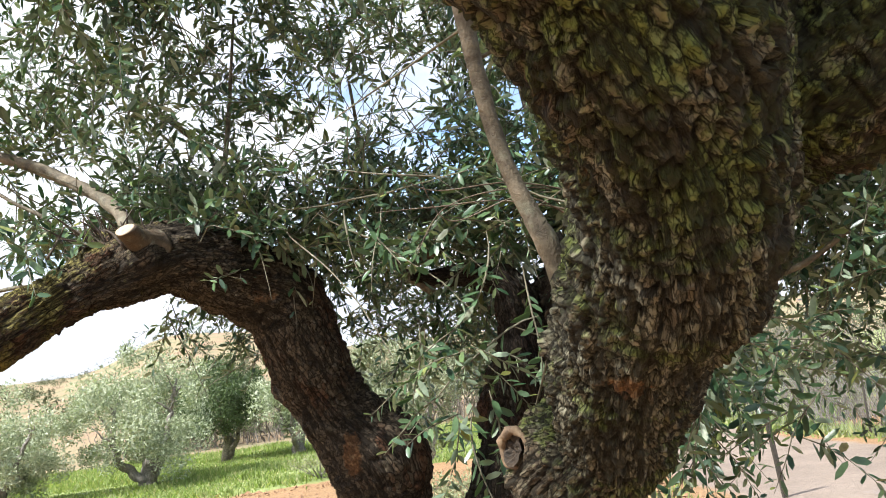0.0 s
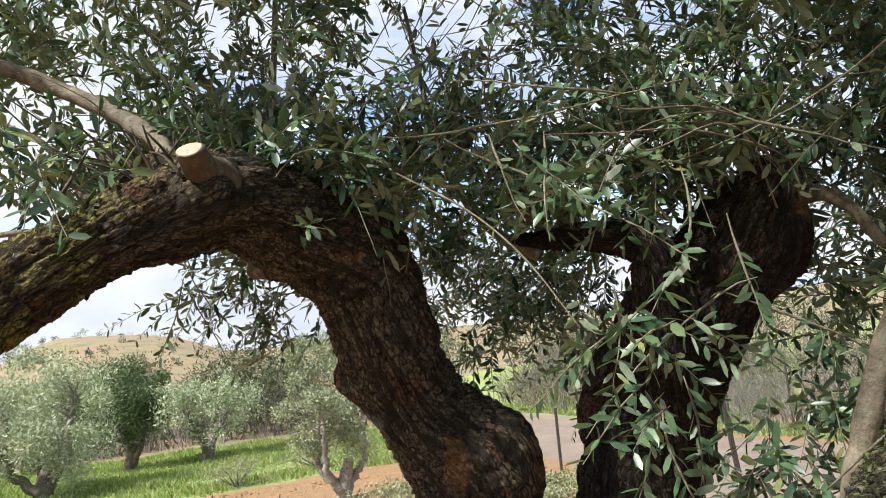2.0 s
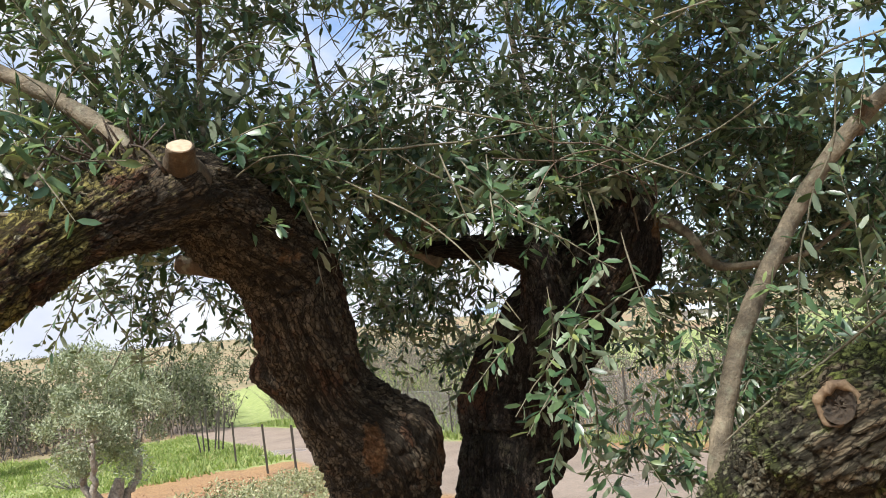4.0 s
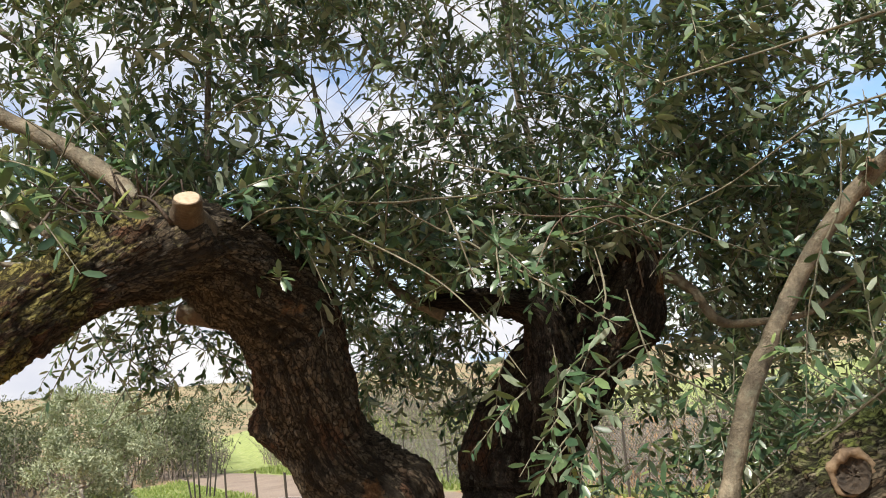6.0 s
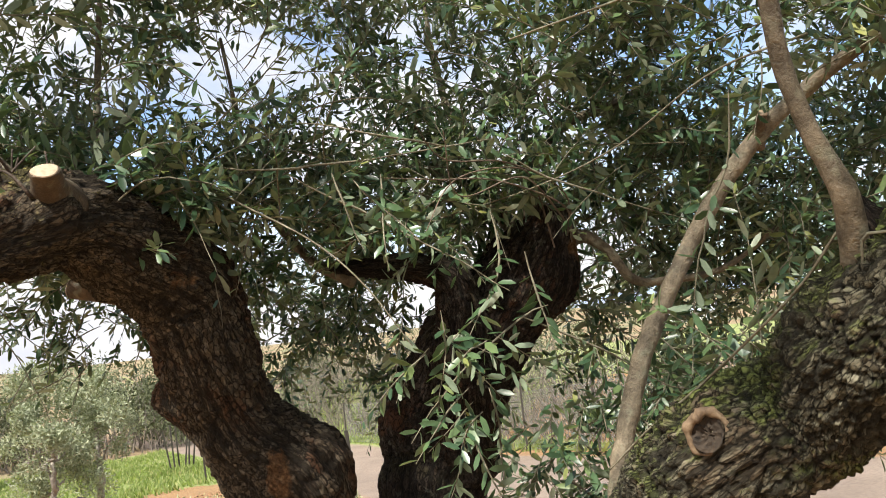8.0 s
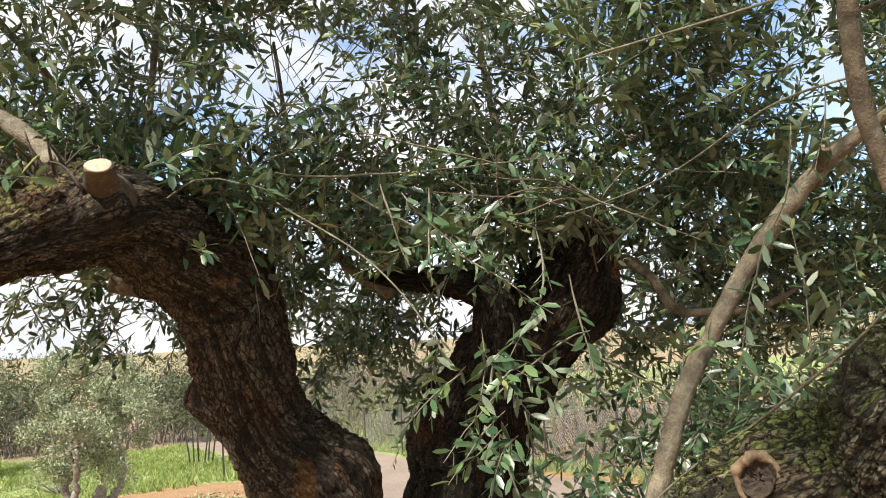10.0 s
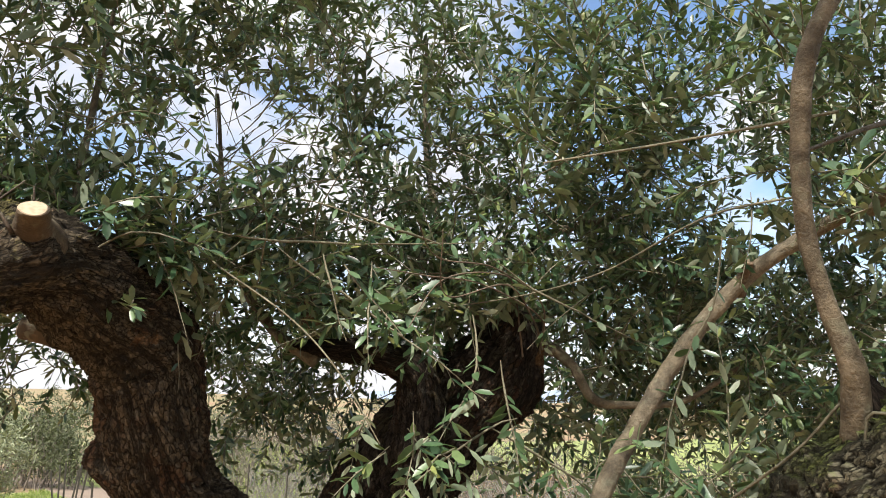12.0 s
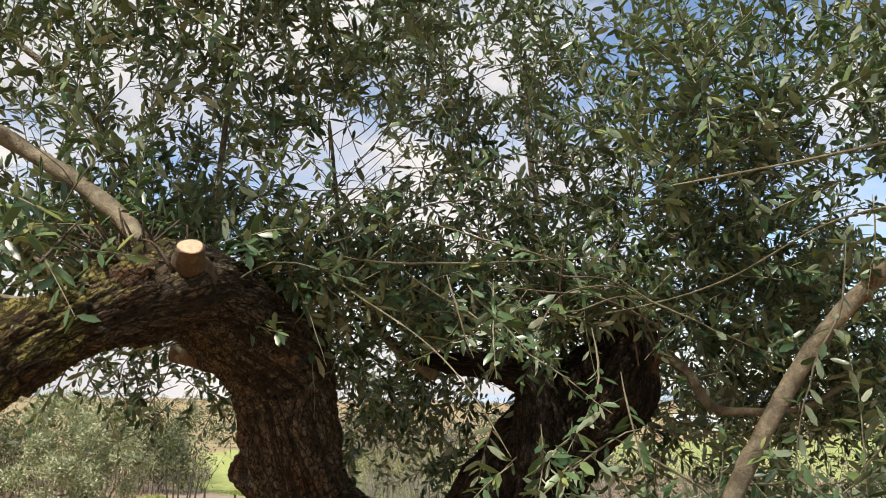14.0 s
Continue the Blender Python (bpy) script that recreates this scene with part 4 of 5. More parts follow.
# long twigs in front, their leaves single pieces: start, way, length, bare share, gap between pairs
for a, w, ln, bare, gp in (((-0.42, 2.15, 2.0), (0.62, -0.1, -0.12), 0.62, 0.5, 0.03), ((-0.30, 2.05, 1.96), (0.5, -0.15, -0.45), 0.55, 0.45, 0.03), ((0.18, 1.95, 1.98), (0.5, -0.1, -0.25), 0.5, 0.6, 0.035),
                           ((0.05, 1.97, 2.0), (-0.5, -0.05, 0.02), 0.35, 0.2, 0.026), ((-0.22, 2.0, 1.95), (0.1, -0.3, -0.5), 0.2, 0.1, 0.02), ((-0.12, 1.97, 1.94), (0.0, -0.3, -0.7), 0.24, 0.15, 0.022),
                           ((-0.18, 1.98, 1.93), (0.3, -0.3, -0.5), 0.2, 0.1, 0.02), ((0.24, 1.93, 1.62), (-0.9, -0.1, -0.1), 0.45, 0.15, 0.03), ((0.18, 1.95, 1.6), (0.75, -0.1, -0.45), 0.5, 0.3, 0.035),
                           ((0.14, 1.97, 1.85), (0.1, -0.2, -1), 0.35, 0.3, 0.025), ((0.22, 1.97, 1.75), (0.05, -0.3, -1), 0.3, 0.2, 0.022), ((0.52, 1.58, 2.02), (-0.1, -0.1, -1), 0.6, 0.2, 0.04),
                           ((0.1, 2.0, 1.45), (0.15, -0.2, -1), 0.25, 0.1, 0.022), ((0.05, 2.0, 1.4), (-0.2, -0.2, -1), 0.28, 0.1, 0.022), ((0.25, 2.02, 1.25), (0.7, -0.1, -0.6), 0.3, 0.1, 0.022)):
    shoot(a, w, ln, 0.3, 0.05, gp, 0.003, bare, True)


# long thin twigs, nearly bare, that cross the crown
for _ in range(85):
    at = np.array([rng.uniform(-0.75, 1.0), rng.uniform(2.2, 2.6), rng.uniform(1.9, 2.6)])
    shoot(at, (rng.normal() * 0.8, -0.5 + rng.normal() * 0.25, rng.uniform(-0.4, 0.9)), rng.uniform(0.3, 0.6), 0.35, 0.05, 0.03, 0.0022, 0.65, wander=0.6)


# thin hanging sprays behind the arch
cloud(26, (-0.68, 3.0, 1.71), (0.2, 0.2, 0.11), (-0.3, 0, -0.5), 0.8, (0.12, 0.26), 0.4, 0.04)

# bowed twigs over the head of the upright limb, and a few long pale ones
LITTER = smooth_bark("dead_twig", (0.035, 0.024, 0.016), (0.07, 0.048, 0.032), (0.12, 0.088, 0.06))
RED_TWIG = smooth_bark("reddish_twig", (0.09, 0.062, 0.042), (0.16, 0.115, 0.08), (0.24, 0.185, 0.135))
LONG_TWIGS = [[(-0.50, 2.45, 2.03, 0.004), (-0.434, 2.3, 1.999, 0.004), (-0.393, 2.15, 1.921, 0.0038), (-0.279, 2.0, 1.807, 0.0034), (-0.198, 1.93, 1.701, 0.003), (-0.127, 1.88, 1.567, 0.002)],
              [(0.15, 2.25, 1.88, 0.003), (0.296, 2.0, 1.91, 0.003), (0.391, 1.8, 1.958, 0.0035), (0.498, 1.6, 2.063, 0.004), (0.62, 1.45, 2.1, 0.005)],
              [(0.36, 2.3, 2.55, 0.002), (0.415, 2.2, 2.34, 0.003), (0.49, 2.15, 2.178, 0.0035), (0.55, 2.12, 2.124, 0.004), (0.66, 2.3, 2.14, 0.005)],
              [(0.12, 1.06, 2.05, 0.004), (-0.02, 1.2, 2.02, 0.003), (-0.15, 1.35, 2.0, 0.002)],
              [(0.157, 1.080, 1.607, 0.003), (0.158, 1.074, 1.65, 0.0035), (0.159, 1.068, 1.656, 0.0035), (0.168, 1.044, 1.654, 0.0035), (0.170, 1.04, 1.65, 0.003), (0.168, 1.047, 1.60, 0.003)],
              [(0.11, 1.6, 1.31, 0.002), (0.135, 1.5, 1.39, 0.0035), (0.15, 1.37, 1.47, 0.0035), (0.17, 1.2, 1.59, 0.0035), (0.18, 1.12, 1.67, 0.003)]]
rt = np.random.default_rng(17)
for k in range(4):
    j = lambda a: float(rt.normal() * a)
    smooth_limb("twig", [(0.55 + j(0.02), 2.26, 1.80 + j(0.02), 0.0028), (0.42 + j(0.03), 2.12 + j(0.03), 1.90 + j(0.02), 0.0024), (0.24 + j(0.04), 2.0 + j(0.03), 1.95 + j(0.025), 0.002),
                         (0.06 + j(0.05), 1.94 + j(0.03), 1.95 + j(0.03), 0.0016), (-0.08 + j(0.06), 1.92 + j(0.04), 1.91 + j(0.05), 0.001)], tree, RED_TWIG, 300 + k, sides=6)
for k in range(46):
    d = np.array([-0.3 + rt.normal() * 0.6, -0.2 + rt.normal() * 0.4, 0.9])
    p = np.array([-0.86 + rt.normal() * 0.055, 2.09 + rt.normal() * 0.035, 1.935])
    ln = rt.uniform(0.03, 0.10)
    smooth_limb("twig", [(*(p - d * 0.02), 0.004), (*(p + d * ln * 0.5), 0.003), (*(p + d * ln + rt.normal(size=3) * 0.01), 0.0016)], tree, LITTER, 340 + k, sides=6)
for pts in LONG_TWIGS:
    smooth_limb("twig", [(x, y, z, 0.62 * r) for x, y, z, r in pts], tree, TWIG, 320, sides=6)


def grow_tree():
    P, D, N, L = (np.array([r[k] for r in LEAVES]) for k in range(4))
    ok = clear_of_path(P + D * 0.03, 0.55) & thin_out(P)
    P, D, N, L = P[ok], D[ok], N[ok], L[ok]
    W = L * rng.uniform(0.12, 0.19, len(L))
    child("foliage", leaf_mesh("foliage", leaf_verts(P, D, N, L, W)), tree, "dense narrow leaves, green above and silvery below")["kind"] = "stuff"
    child("branchwork", stem_mesh("branchwork", [s for s in STEMS if clear_of_path(s[0], 0.5).all()], TWIG), tree, "thin grey-green twigs")["kind"] = "stuff"
    kinds = []
    for k in range(5):
        z = np.zeros((1, 3))
        V = leaf_verts(z, z + [1, 0, 0], z + [0, 0, 1], np.ones(1), np.array([0.135 + 0.014 * k]), 0.05 + 0.06 * k, 0.05 + 0.07 * k)
        V[0, 8:, 2] -= 0.012
        kinds.append(leaf_mesh("leaf", V))
    left = 300
    for stem, rows in NEAR:
        twig = child("twig", stem_mesh("twig", [stem], TWIG, 6), tree)
        for P, D, N, L in rows[:left]:
            D = Vector(D).normalized()
            S = Vector(N).cross(D).normalized()
            m = Matrix((D, S, D.cross(S))).transposed().to_4x4()
            ob = child("leaf", kinds[int(rng.integers(5))], twig)
            ob.matrix_basis = Matrix.Translation(Vector(P)) @ m @ Matrix.Scale(float(L), 4)
        left -= len(rows[:left])


grow_tree()


# ---- trees and shrubs behind ----
def far_leaves(centres, radii, count, size, rs):
    """Small leaves in clumps, as plain folded blades."""
    pick = rs.integers(len(centres), size=count)
    q = unit(rs.normal(size=(count, 3))) * (rs.random((count, 1)) ** 0.4)
    P = np.array(centres)[pick] + q * np.array(radii)[pick][:, None]
    D = unit(rs.normal(size=(count, 3)) + q * 0.8 + [0, 0, 0.2])
    S = unit(np.cross(D, rs.normal(size=(count, 3))))
    L = size * rs.uniform(0.6, 1.3, (count, 1))
    V = np.stack([P, P + D * L * 0.5 + S * L * 0.16, P + D * L, P + D * L * 0.5 - S * L * 0.16], 1)
    return V.reshape(-1, 3)


def quad_mesh(name, V, material):
    me = bpy.data.meshes.new(name)
    n = len(V) // 4
    me.from_pydata(V.tolist(), [], np.arange(n * 4).reshape(n, 4).tolist())
    me.materials.append(material)
    me.update()
    return me


def back_tree(name, at, height, spread, stems, leafmat, label, category, seed, leaves=9000, size=0.07, lean=0.0, bark=FAR_BARK, base=0.09, low=0.3, group="", clump=1.0):
    rs = np.random.default_rng(seed)
    x, y = at
    root = empty(name, (x, y, float(land(x, y)) - 0.03), label, category, group)
    lines, centres, radii = [], [], []
    for s in range(stems):
        a = 2 * math.pi * (s + 0.3 * rs.random()) / stems
        out = np.array([math.cos(a), math.sin(a), 0]) * spread * 0.5
        top = np.array([lean * height, 0, height * rs.uniform(0.6, 0.8)]) + out
        c, _ = spline([(0, 0, -0.1, base * 1.5), (out[0] * 0.12, out[1] * 0.12, height * 0.1, base), (*(out * 0.45 + rs.normal(size=3) * 0.05 * height), base * 0.7), (*top, base * 0.2)], 0.08)
        c[:, 2] = np.linspace(-0.1, top[2], len(c))
        lines.append((c[:, :3] + 0.02 * rs.normal(size=(len(c), 3)), c[:, 3]))
        for _ in range(4):
            i = int(len(c) * rs.uniform(0.4, 0.95))
            e = c[i, :3] + (unit(rs.normal(size=3)) + [0, 0, 0.5]) * spread * 0.3
            k = np.linspace(0, 1, 7)[:, None]
            lines.append((c[i, :3] * (1 - k) + e * k + 0.02 * rs.normal(size=(7, 3)), np.linspace(c[i, 3] * 0.6, 0.008, 7)))
    lines.append((np.array([[0.0, 0, -0.15], [0.02, 0, 0.0], [0.0, 0.02, height * 0.08], [0.03 * height, 0, height * 0.17], [0.05 * height, 0.01, height * 0.24]]), base * np.array([2.2, 1.8, 1.5, 1.35, 0.9])))
    for _ in range(46):
        q = unit(rs.normal(size=3)) * rs.random() ** 0.35
        centres.append(np.array([lean * height, 0, height * (low + (1 - low) * 0.52)]) + q * np.array([spread, spread, height * (1 - low) * 0.48]))
        radii.append(height * clump * rs.uniform(0.08, 0.17))
    child("trunk", stem_mesh("trunk", lines, bark, 8), root)
    child("crown", quad_mesh("crown", far_leaves(centres, radii, leaves, size, rs), leafmat), root)
    return root


SILVER = "rounded olive tree with silvery grey-green crown in the field"
back_tree("olive_tree", (-8.6, 22.2), 3.7, 1.95, 3, LEAF_FAR, SILVER, "tree", 1, 34000, 0.1, low=0.1, group="orchard olives", base=0.15)
back_tree("olive_tree", (-11.6, 20.2), 3.0, 1.8, 3, LEAF_FAR, SILVER, "tree", 2, 28000, 0.1, low=0.08, group="orchard olives", base=0.13)
back_tree("dark_tree", (-7.9, 27.6), 3.6, 1.45, 3, LEAF_DARK, "small round tree with dense dark green leaves", "tree", 3, 26000, 0.1, low=0.22, base=0.12, bark=YOUNG, clump=0.85)
back_tree("olive_tree", (-0.85, 14.2), 3.0, 0.95, 3, LEAF_OPEN, "open young olive tree with pale grey trunk on red soil", "tree", 4, 22000, 0.065, low=0.2, clump=0.62, group="orchard olives", base=0.085, bark=PALE_BARK)
back_tree("olive_tree", (-5.4, 27.5), 2.9, 2.0, 3, LEAF_FAR, SILVER, "tree", 6, 11000, 0.12, low=0.2, group="orchard olives", base=0.13)


def shrub(at, size, leafmat, label, seed, leaves=2500, leaf=0.05):
    rs = np.random.default_rng(seed)
    x, y = at
    root = empty("shrub", (x, y, float(land(x, y)) - 0.02), label, "shrub", "silvery shrubs")
    lines, centres, radii = [], [], []
    for _ in range(26):
        e = np.array([rs.normal() * size * 0.5, rs.normal() * size * 0.5, size * rs.uniform(0.3, 0.75)])
        k = np.linspace(0, 1, 6)[:, None]
        lines.append((e * k + 0.01 * rs.normal(size=(6, 3)), np.linspace(0.012, 0.003, 6)))
        centres.append(e)
        radii.append(size * 0.2)
    child("branchwork", stem_mesh("branchwork", lines, FAR_BARK, 4), root)
    child("foliage", quad_mesh("foliage", far_leaves(centres, radii, leaves, leaf, rs), leafmat), root)


for k, (at, size) in enumerate([((-0.35, 9.2), 0.75), ((0.35, 9.8), 0.7), ((0.1, 8.6), 0.55), ((1.0, 11.6), 0.6), ((1.6, 12.6), 0.55), ((1.3, 6.3), 0.4), ((-0.75, 8.3), 0.45), ((0.75, 8.9), 0.5), ((1.5, 9.6), 0.4), ((0.9, 10.6), 0.5), ((2.0, 11.0), 0.4), ((2.1, 13.6), 0.5), ((1.7, 7.3), 0.35), ((1.9, 5.4), 0.4), ((-3.4, 19.6), 0.8), ((-1.6, 21.5), 0.8)]):
    shrub(at, size, LEAF_SHRUB, "low pale grey-green shrub on bare soil", 60 + k, 2000)


def woods():
    """The thicket of bare trunks with thin grey-green tops beyond the field."""
    rs = np.random.default_rng(77)
    lines, cs, rd = [], [], []
    for _ in range(900):
        x, y = rs.uniform(-16, 5), rs.uniform(35, 46)
        x += (y - 40) * 0.2
        z = float(land(x, y))
        h = rs.uniform(0.8, 2.4) * (1.1 + 0.4 * math.sin(x * 0.9))
        k = np.linspace(0, 1, 6)[:, None]
        e = np.array([rs.normal() * 0.5, rs.normal() * 0.5, h])
        lines.append((np.array([x, y, z - 0.1]) + e * k + 0.15 * rs.normal(size=(6, 3)) * k, np.linspace(rs.uniform(0.012, 0.045), 0.008, 6)))
        if rs.random() < 0.5 and math.sin(x * 0.9) > -0.4:
            for _ in range(2):
                cs.append(np.array([x, y, z]) + e * rs.uniform(0.6, 1.15) + rs.normal(size=3) * 0.4)
                rd.append(rs.uniform(0.4, 0.9))
    child("trunks", stem_mesh("trunks", lines, DRY, 4), WOODS)
    child("crowns", quad_mesh("crowns", far_leaves(cs, rd, 42000, 0.2, rs), LEAF_WOOD), WOODS)


WOODS = empty("woodland", (0, 0, 0), "row of bare grey trunks with thin olive-green tops", "woodland", kind="stuff")
woods()


def thicket():
    """Dry stems and brush on the bank behind the wire fence."""
    rs = np.random.default_rng(78)
    lines, cs, rd = [], [], []
    for _ in range(3800):
        y = rs.uniform(2, 40)
        x = 8.3 + abs(rs.normal()) * 2.6 - 0.009 * min(14, max(0, y - 16)) ** 2
        z = float(land(x, y))
        h = rs.uniform(0.7, 2.3)
        e = np.array([rs.normal() * 0.45, rs.normal() * 0.45, h])
        k = np.linspace(0, 1, 5)[:, None]
        bend = np.array([rs.normal() * 0.25, rs.normal() * 0.25, -0.25]) * h
        lines.append((np.array([x, y, z - 0.05]) + e * k + bend * k * k, np.linspace(rs.uniform(0.008, 0.02), 0.003, 5)))
        if rs.random() < 0.5:
            cs.append(np.array([x, y, z]) + e * rs.uniform(0.2, 0.8))
            rd.append(rs.uniform(0.2, 0.45))
    child("stems", stem_mesh("stems", lines, DRY, 3), THICKET)
    child("leaves", quad_mesh("leaves", far_leaves(cs, rd, 36000, 0.085, rs), LEAF_WOOD), THICKET)


THICKET = empty("thicket", (0, 0, 0), "dry tangled brush and bare stems on a bank", "brush", kind="stuff")
thicket()


def clods():
    """Lumps of turned earth and small stones on the bare soil."""
    rs = np.random.default_rng(55)
    base = np.array([(1, 0, 0), (-1, 0, 0), (0, 1, 0), (0, -1, 0), (0, 0, 1), (0, 0, -1)], float)
    tri = np.array([(0, 2, 4), (2, 1, 4), (1, 3, 4), (3, 0, 4), (2, 0, 5), (1, 2, 5), (3, 1, 5), (0, 3, 5)])
    n = 7500
    x, y = rs.uniform(-7, 3.0, n), -3.0 + 21.5 * rs.random(n)
    size = 0.012 + 0.045 * rs.random(n) ** 3
    V = base[None] * size[:, None, None] * rs.uniform(0.6, 1.4, (n, 6, 1)) * np.array([1.2, 1.2, 0.7]) + rs.normal(size=(n, 6, 3)) * size[:, None, None] * 0.25
    V += np.stack([x, y, land(x, y) + 0.005], 1)[:, None]
    me = bpy.data.meshes.new("clods")
    me.from_pydata(V.reshape(-1, 3).tolist(), [], (tri[None] + 6 * np.arange(n)[:, None, None]).reshape(-1, 3).tolist())
    me.materials.append(CLOD)
    me.update()
    tagged(new("clods", me), "lumps of turned red earth and small stones", "soil", kind="stuff")


CLOD = simple("turned_earth", (0.15, 0.08, 0.04), (0.36, 0.22, 0.12), 9.0, 0.95)
clods()


# ---- posts, stakes and wire fence ----
def post(at, height, lean, label="thin dark steel fence post beside the track", name="fence_post", group="posts along the track"):
    x, y = at
    bm = bmesh.new()
    w = 0.022
    prof = [(-w, -w), (w, -w), (w, -w + 0.008), (-w + 0.008, -w + 0.008), (-w + 0.008, w), (-w, w)]
    for h in (-0.2, height):
        for a, b in prof:
            bm.verts.new((a + lean * h, b, h))
    bm.verts.ensure_lookup_table()
    for i in range(6):
        bm.faces.new([bm.verts[i], bm.verts[(i + 1) % 6], bm.verts[6 + (i + 1) % 6], bm.verts[6 + i]])
    bm.faces.new([bm.verts[6 + i] for i in range(6)])
    me = bpy.data.meshes.new(name)
    bm.to_mesh(me)
    bm.free()
    me.materials.append(STEEL)
    ob = new(name, me)
    ob.location = (x, y, float(land(x, y)))
    return tagged(ob, label, "post", group)


for x, y, h, ln in ((3.45, 8.6, 1.15, -0.08), (2.75, 11.2, 1.1, -0.05), (2.95, 14.2, 1.1, 0.02), (2.6, 16.4, 1.1, -0.04), (2.4, 18.4, 1.1, -0.05), (2.1, 20.9, 1.1, -0.03)):
    post((x, y), h, ln)
rs_ = np.random.default_rng(9)
for k in range(6):
    post((1.75 + 0.13 * k, 25.4 + 0.2 * rs_.normal()), rs_.uniform(1.1, 1.4), rs_.normal() * 0.09, "dark stake leaning in a small bundle", "stake", "bundle of stakes")


def wire_fence():
    fence = empty("wire_fence", (0, 0, 0), "chain-link wire fence along the far side of the track", "fence")
    line = [(7.55 - 0.006 * max(0, y - 16) ** 2 * 1.4, y) for y in np.arange(2.0, 27.0, 2.5)]
    for x, y in line:
        bm = bmesh.new()
        bmesh.ops.create_cone(bm, cap_ends=True, segments=8, radius1=0.025, radius2=0.022, depth=1.45)
        me = bpy.data.meshes.new("post")
        bm.to_mesh(me)
        bm.free()
        me.materials.append(STEEL)
        ob = child("post", me, fence)
        ob.location = (x, y, float(land(x, y)) + 0.6)
    for (x0, y0), (x1, y1) in zip(line, line[1:]):
        wires = []
        z0, z1 = float(land(x0, y0)) + 0.05, float(land(x1, y1)) + 0.05
        a, b = np.array([x0, y0, z0]), np.array([x1, y1, z1])
        n, h = 30, 1.15
        for i in range(-14, n):
            for sgn in (1, -1):
                pts = []
                for j in range(15):
                    f = (i + j) / n if sgn > 0 else (i + 14 - j) / n
                    if 0 <= f <= 1:
                        pts.append(a + (b - a) * f + np.array([0.006 * (j % 2), 0, h * j / 14]))
                if len(pts) > 1:
                    wires.append((np.array(pts), np.full(len(pts), 0.002)))
        for h2 in (0.0, 1.15):
            k = np.linspace(0, 1, 4)[:, None]
            wires.append((a + (b - a) * k + [0, 0, h2], np.full(4, 0.004)))
        child("wire_mesh", stem_mesh("wire_mesh", wires, WIRE, 3), fence)


wire_fence()


# ---- grass ----
def grass():
    rs = np.random.default_rng(91)
    n = 260000
    x, y = rs.uniform(-16, 12, n), rs.uniform(5, 36, n)
    keep = rs.random(n) < np.clip(green_mask(x, y) * 1.5 - 0.45 + 0.5 * vnoise(np.stack([x, y, 0 * x], 1), 0.9, 4), 0, 1)
    keep &= road_mask(x, y) < 0.4
    x, y = x[keep], y[keep]
    n = len(x)
    z = land(x, y)
    P = np.stack([x, y, z - 0.03], 1)
    h = rs.uniform(0.08, 0.26, n) * (0.8 + 0.5 * vnoise(P, 0.7, 8))
    D = unit(np.stack([rs.normal(size=n) * 0.4, rs.normal(size=n) * 0.4, np.ones(n)], 1))
    S = unit(np.cross(D, rs.normal(size=(n, 3))))
    w = (h * 0.10)[:, None]
    V = np.stack([P - S * w, P + S * w, P + D * h[:, None] * 0.6 + S * w * 0.8, P + D * h[:, None] + np.stack([rs.normal(size=n) * 0.03, rs.normal(size=n) * 0.03, 0 * h], 1)], 1).reshape(-1, 3)
    tagged(new("grass", quad_mesh("grass", V, GRASS)), "fresh green grass and weeds in strips", "grass", kind="stuff")


grass()


def far_bushes():
    """Bushes dotted over the far slopes."""
    rs = np.random.default_rng(92)
    cs, rd = [], []
    for _ in range(650):
        az, r = radians(rs.uniform(-75, 45)), rs.uniform(60, 330)
        x, y = -math.sin(az) * r, math.cos(az) * r
        s = rs.uniform(0.8, 2.2)
        for _ in range(3):
            cs.append(np.array([x, y, float(land(x, y)) + s * 0.5]) + rs.normal(size=3) * s * 0.4)
            rd.append(s * 0.6)
    tagged(new("far_bushes", quad_mesh("far_bushes", far_leaves(cs, rd, 90000, 0.45, rs), LEAF_WOOD)), "olive-green bushes dotted over the far slopes", "bushes", kind="stuff")


far_bushes()


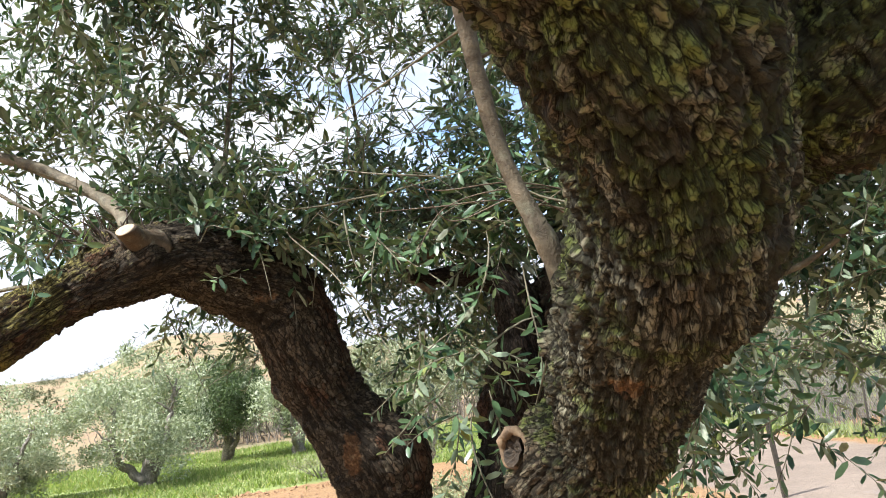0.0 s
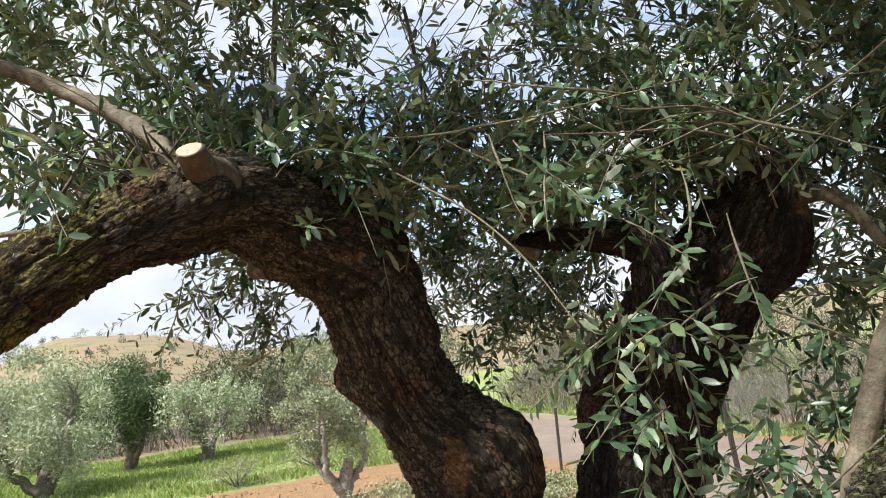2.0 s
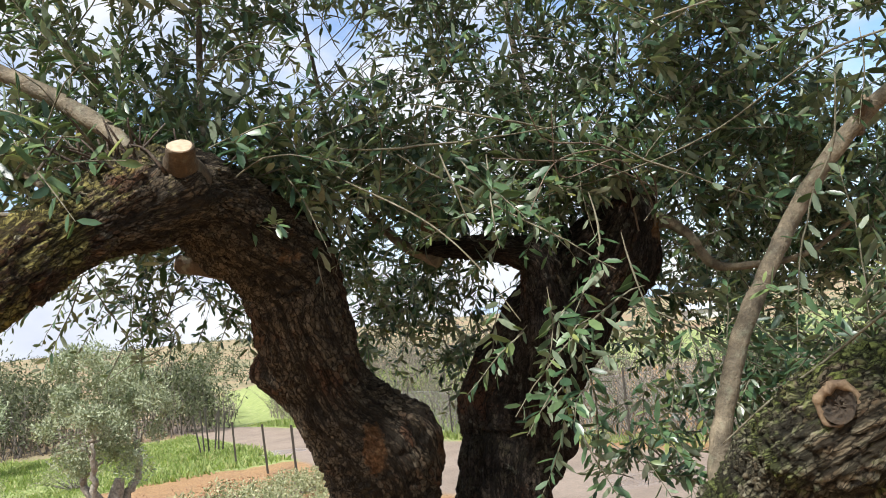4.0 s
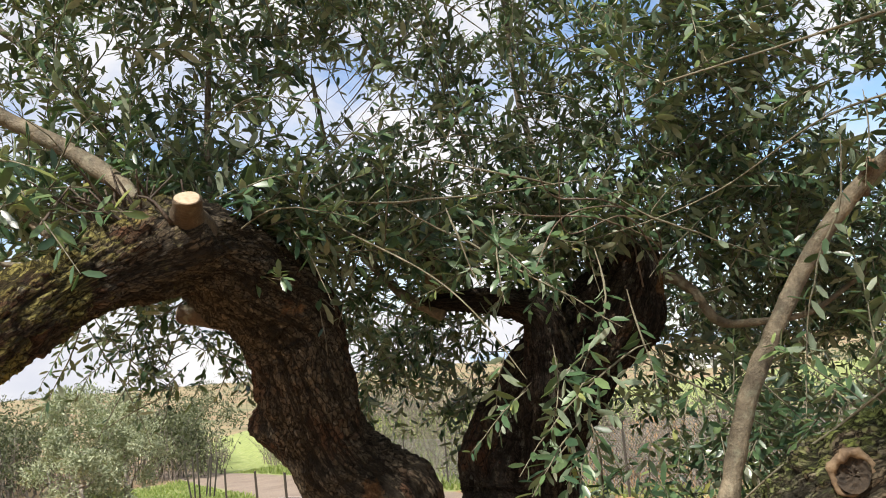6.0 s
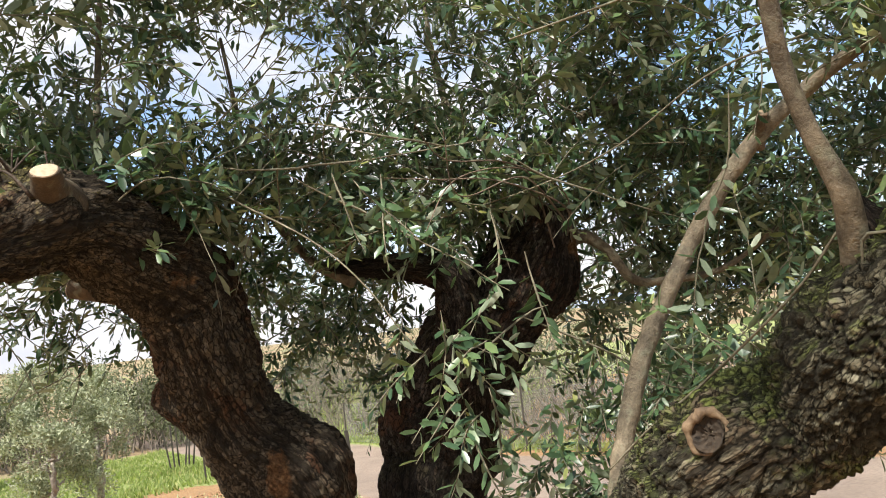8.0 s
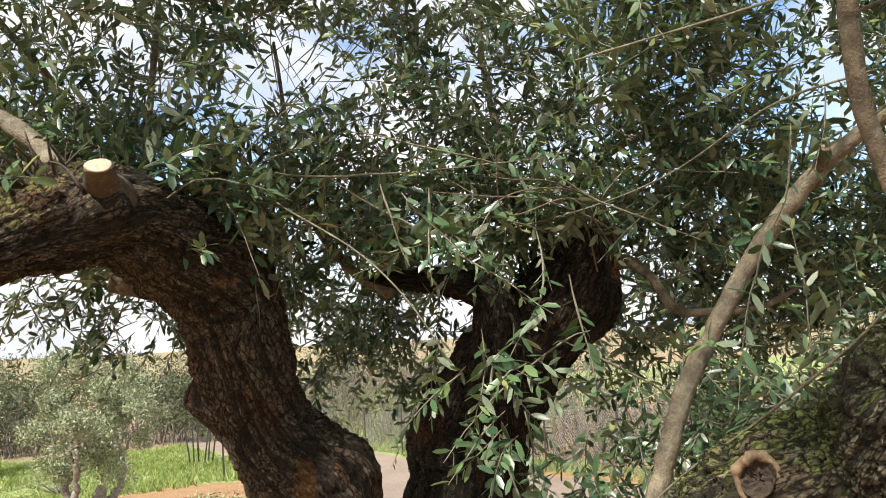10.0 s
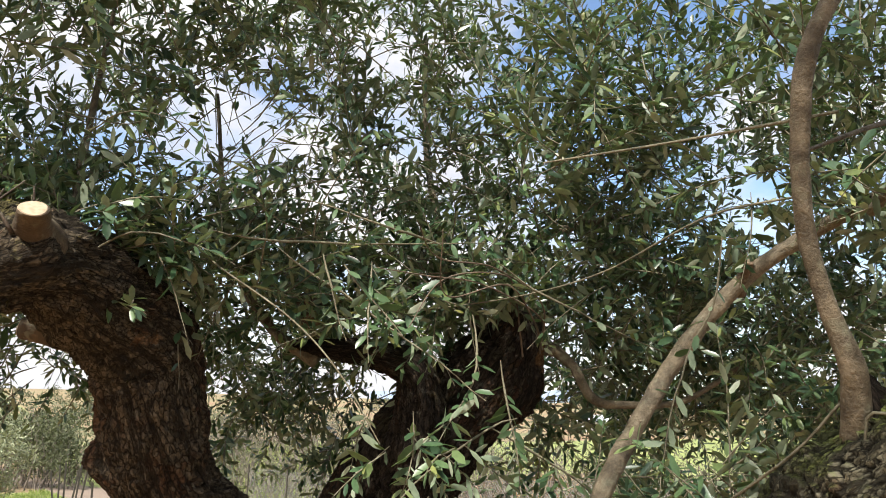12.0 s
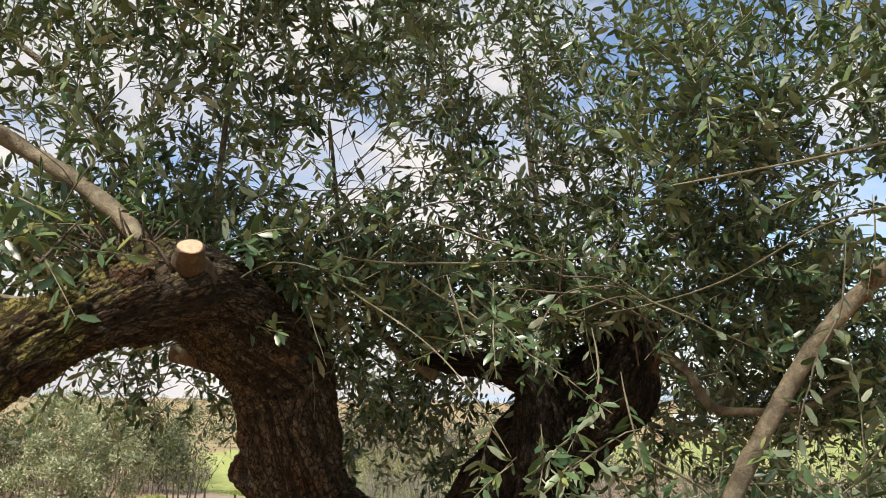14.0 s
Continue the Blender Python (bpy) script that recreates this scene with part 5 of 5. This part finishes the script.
# ---- far off ----
def far_ridge():
    """A mountain ridge on the horizon, the blue-grey of hazy air put into its colour."""
    az = np.radians(np.linspace(-100, -26, 90))
    h = 14 + 16 * np.exp(-((np.degrees(az) + 42) / 9) ** 2) + 8 * np.exp(-((np.degrees(az) + 70) / 14) ** 2) + 2.5 * np.sin(az * 23) + 1.2 * np.sin(az * 61)
    r = 1500.0
    top = np.stack([-np.sin(az) * (r + 120), np.cos(az) * (r + 120), h], 1)
    foot = np.stack([-np.sin(az) * r, np.cos(az) * r, np.full(len(az), -30.0)], 1)
    back = np.stack([-np.sin(az) * (r + 300), np.cos(az) * (r + 300), np.full(len(az), -30.0)], 1)
    n = len(az)
    faces = [(k * n + i, k * n + i + 1, (k + 1) * n + i + 1, (k + 1) * n + i) for k in range(2) for i in range(n - 1)]
    me = bpy.data.meshes.new("far_ridge")
    me.from_pydata(np.vstack([foot, top, back]).tolist(), [], faces)
    me.materials.append(simple("haze_painted_slope", (0.19, 0.25, 0.34), (0.25, 0.31, 0.40), 0.01, 1.0))
    me.update()
    tagged(new("backdrop", me), "mountain ridge on the far horizon, painted blue-grey for haze", "mountain", kind="structure")


far_ridge()


def far_shed(az, r, long, wide, wall, roof):
    x, y = -math.sin(radians(az)) * r, math.cos(radians(az)) * r
    shed = empty("farm_shed", (x, y, float(land(x, y)) - 0.2), "long low farm shed with a pale metal roof in the fields", "shed")
    shed.rotation_euler = (0, 0, radians(az + 8))

    def block(name, verts, faces, material):
        me = bpy.data.meshes.new(name)
        me.from_pydata(verts, [], faces)
        me.materials.append(material)
        me.update()
        return child(name, me, shed)
    a, b = long / 2, wide / 2
    block("wall", [(sx * a, sy * b, z) for z in (0, wall) for sx, sy in ((-1, -1), (1, -1), (1, 1), (-1, 1))], [(0, 1, 5, 4), (1, 2, 6, 5), (2, 3, 7, 6), (3, 0, 4, 7), (4, 5, 6, 7)], simple("pale_plaster", (0.45, 0.45, 0.43), (0.6, 0.6, 0.58), 2.0, 0.9))
    e = 0.4
    rv = [(sx * (a + e), sy * (b + e), wall + 0.02) for sx, sy in ((-1, -1), (1, -1), (1, 1), (-1, 1))] + [(-a - e, 0, wall + roof), (a + e, 0, wall + roof)]
    block("roof", rv, [(0, 1, 5, 4), (2, 3, 4, 5), (3, 0, 4), (1, 2, 5), (3, 2, 1, 0)], simple("pale_metal_roof", (0.5, 0.55, 0.6), (0.66, 0.7, 0.74), 1.0, 0.4, 0.3))


far_shed(-42.5, 110.0, 8.0, 5.0, 1.5, 0.9)
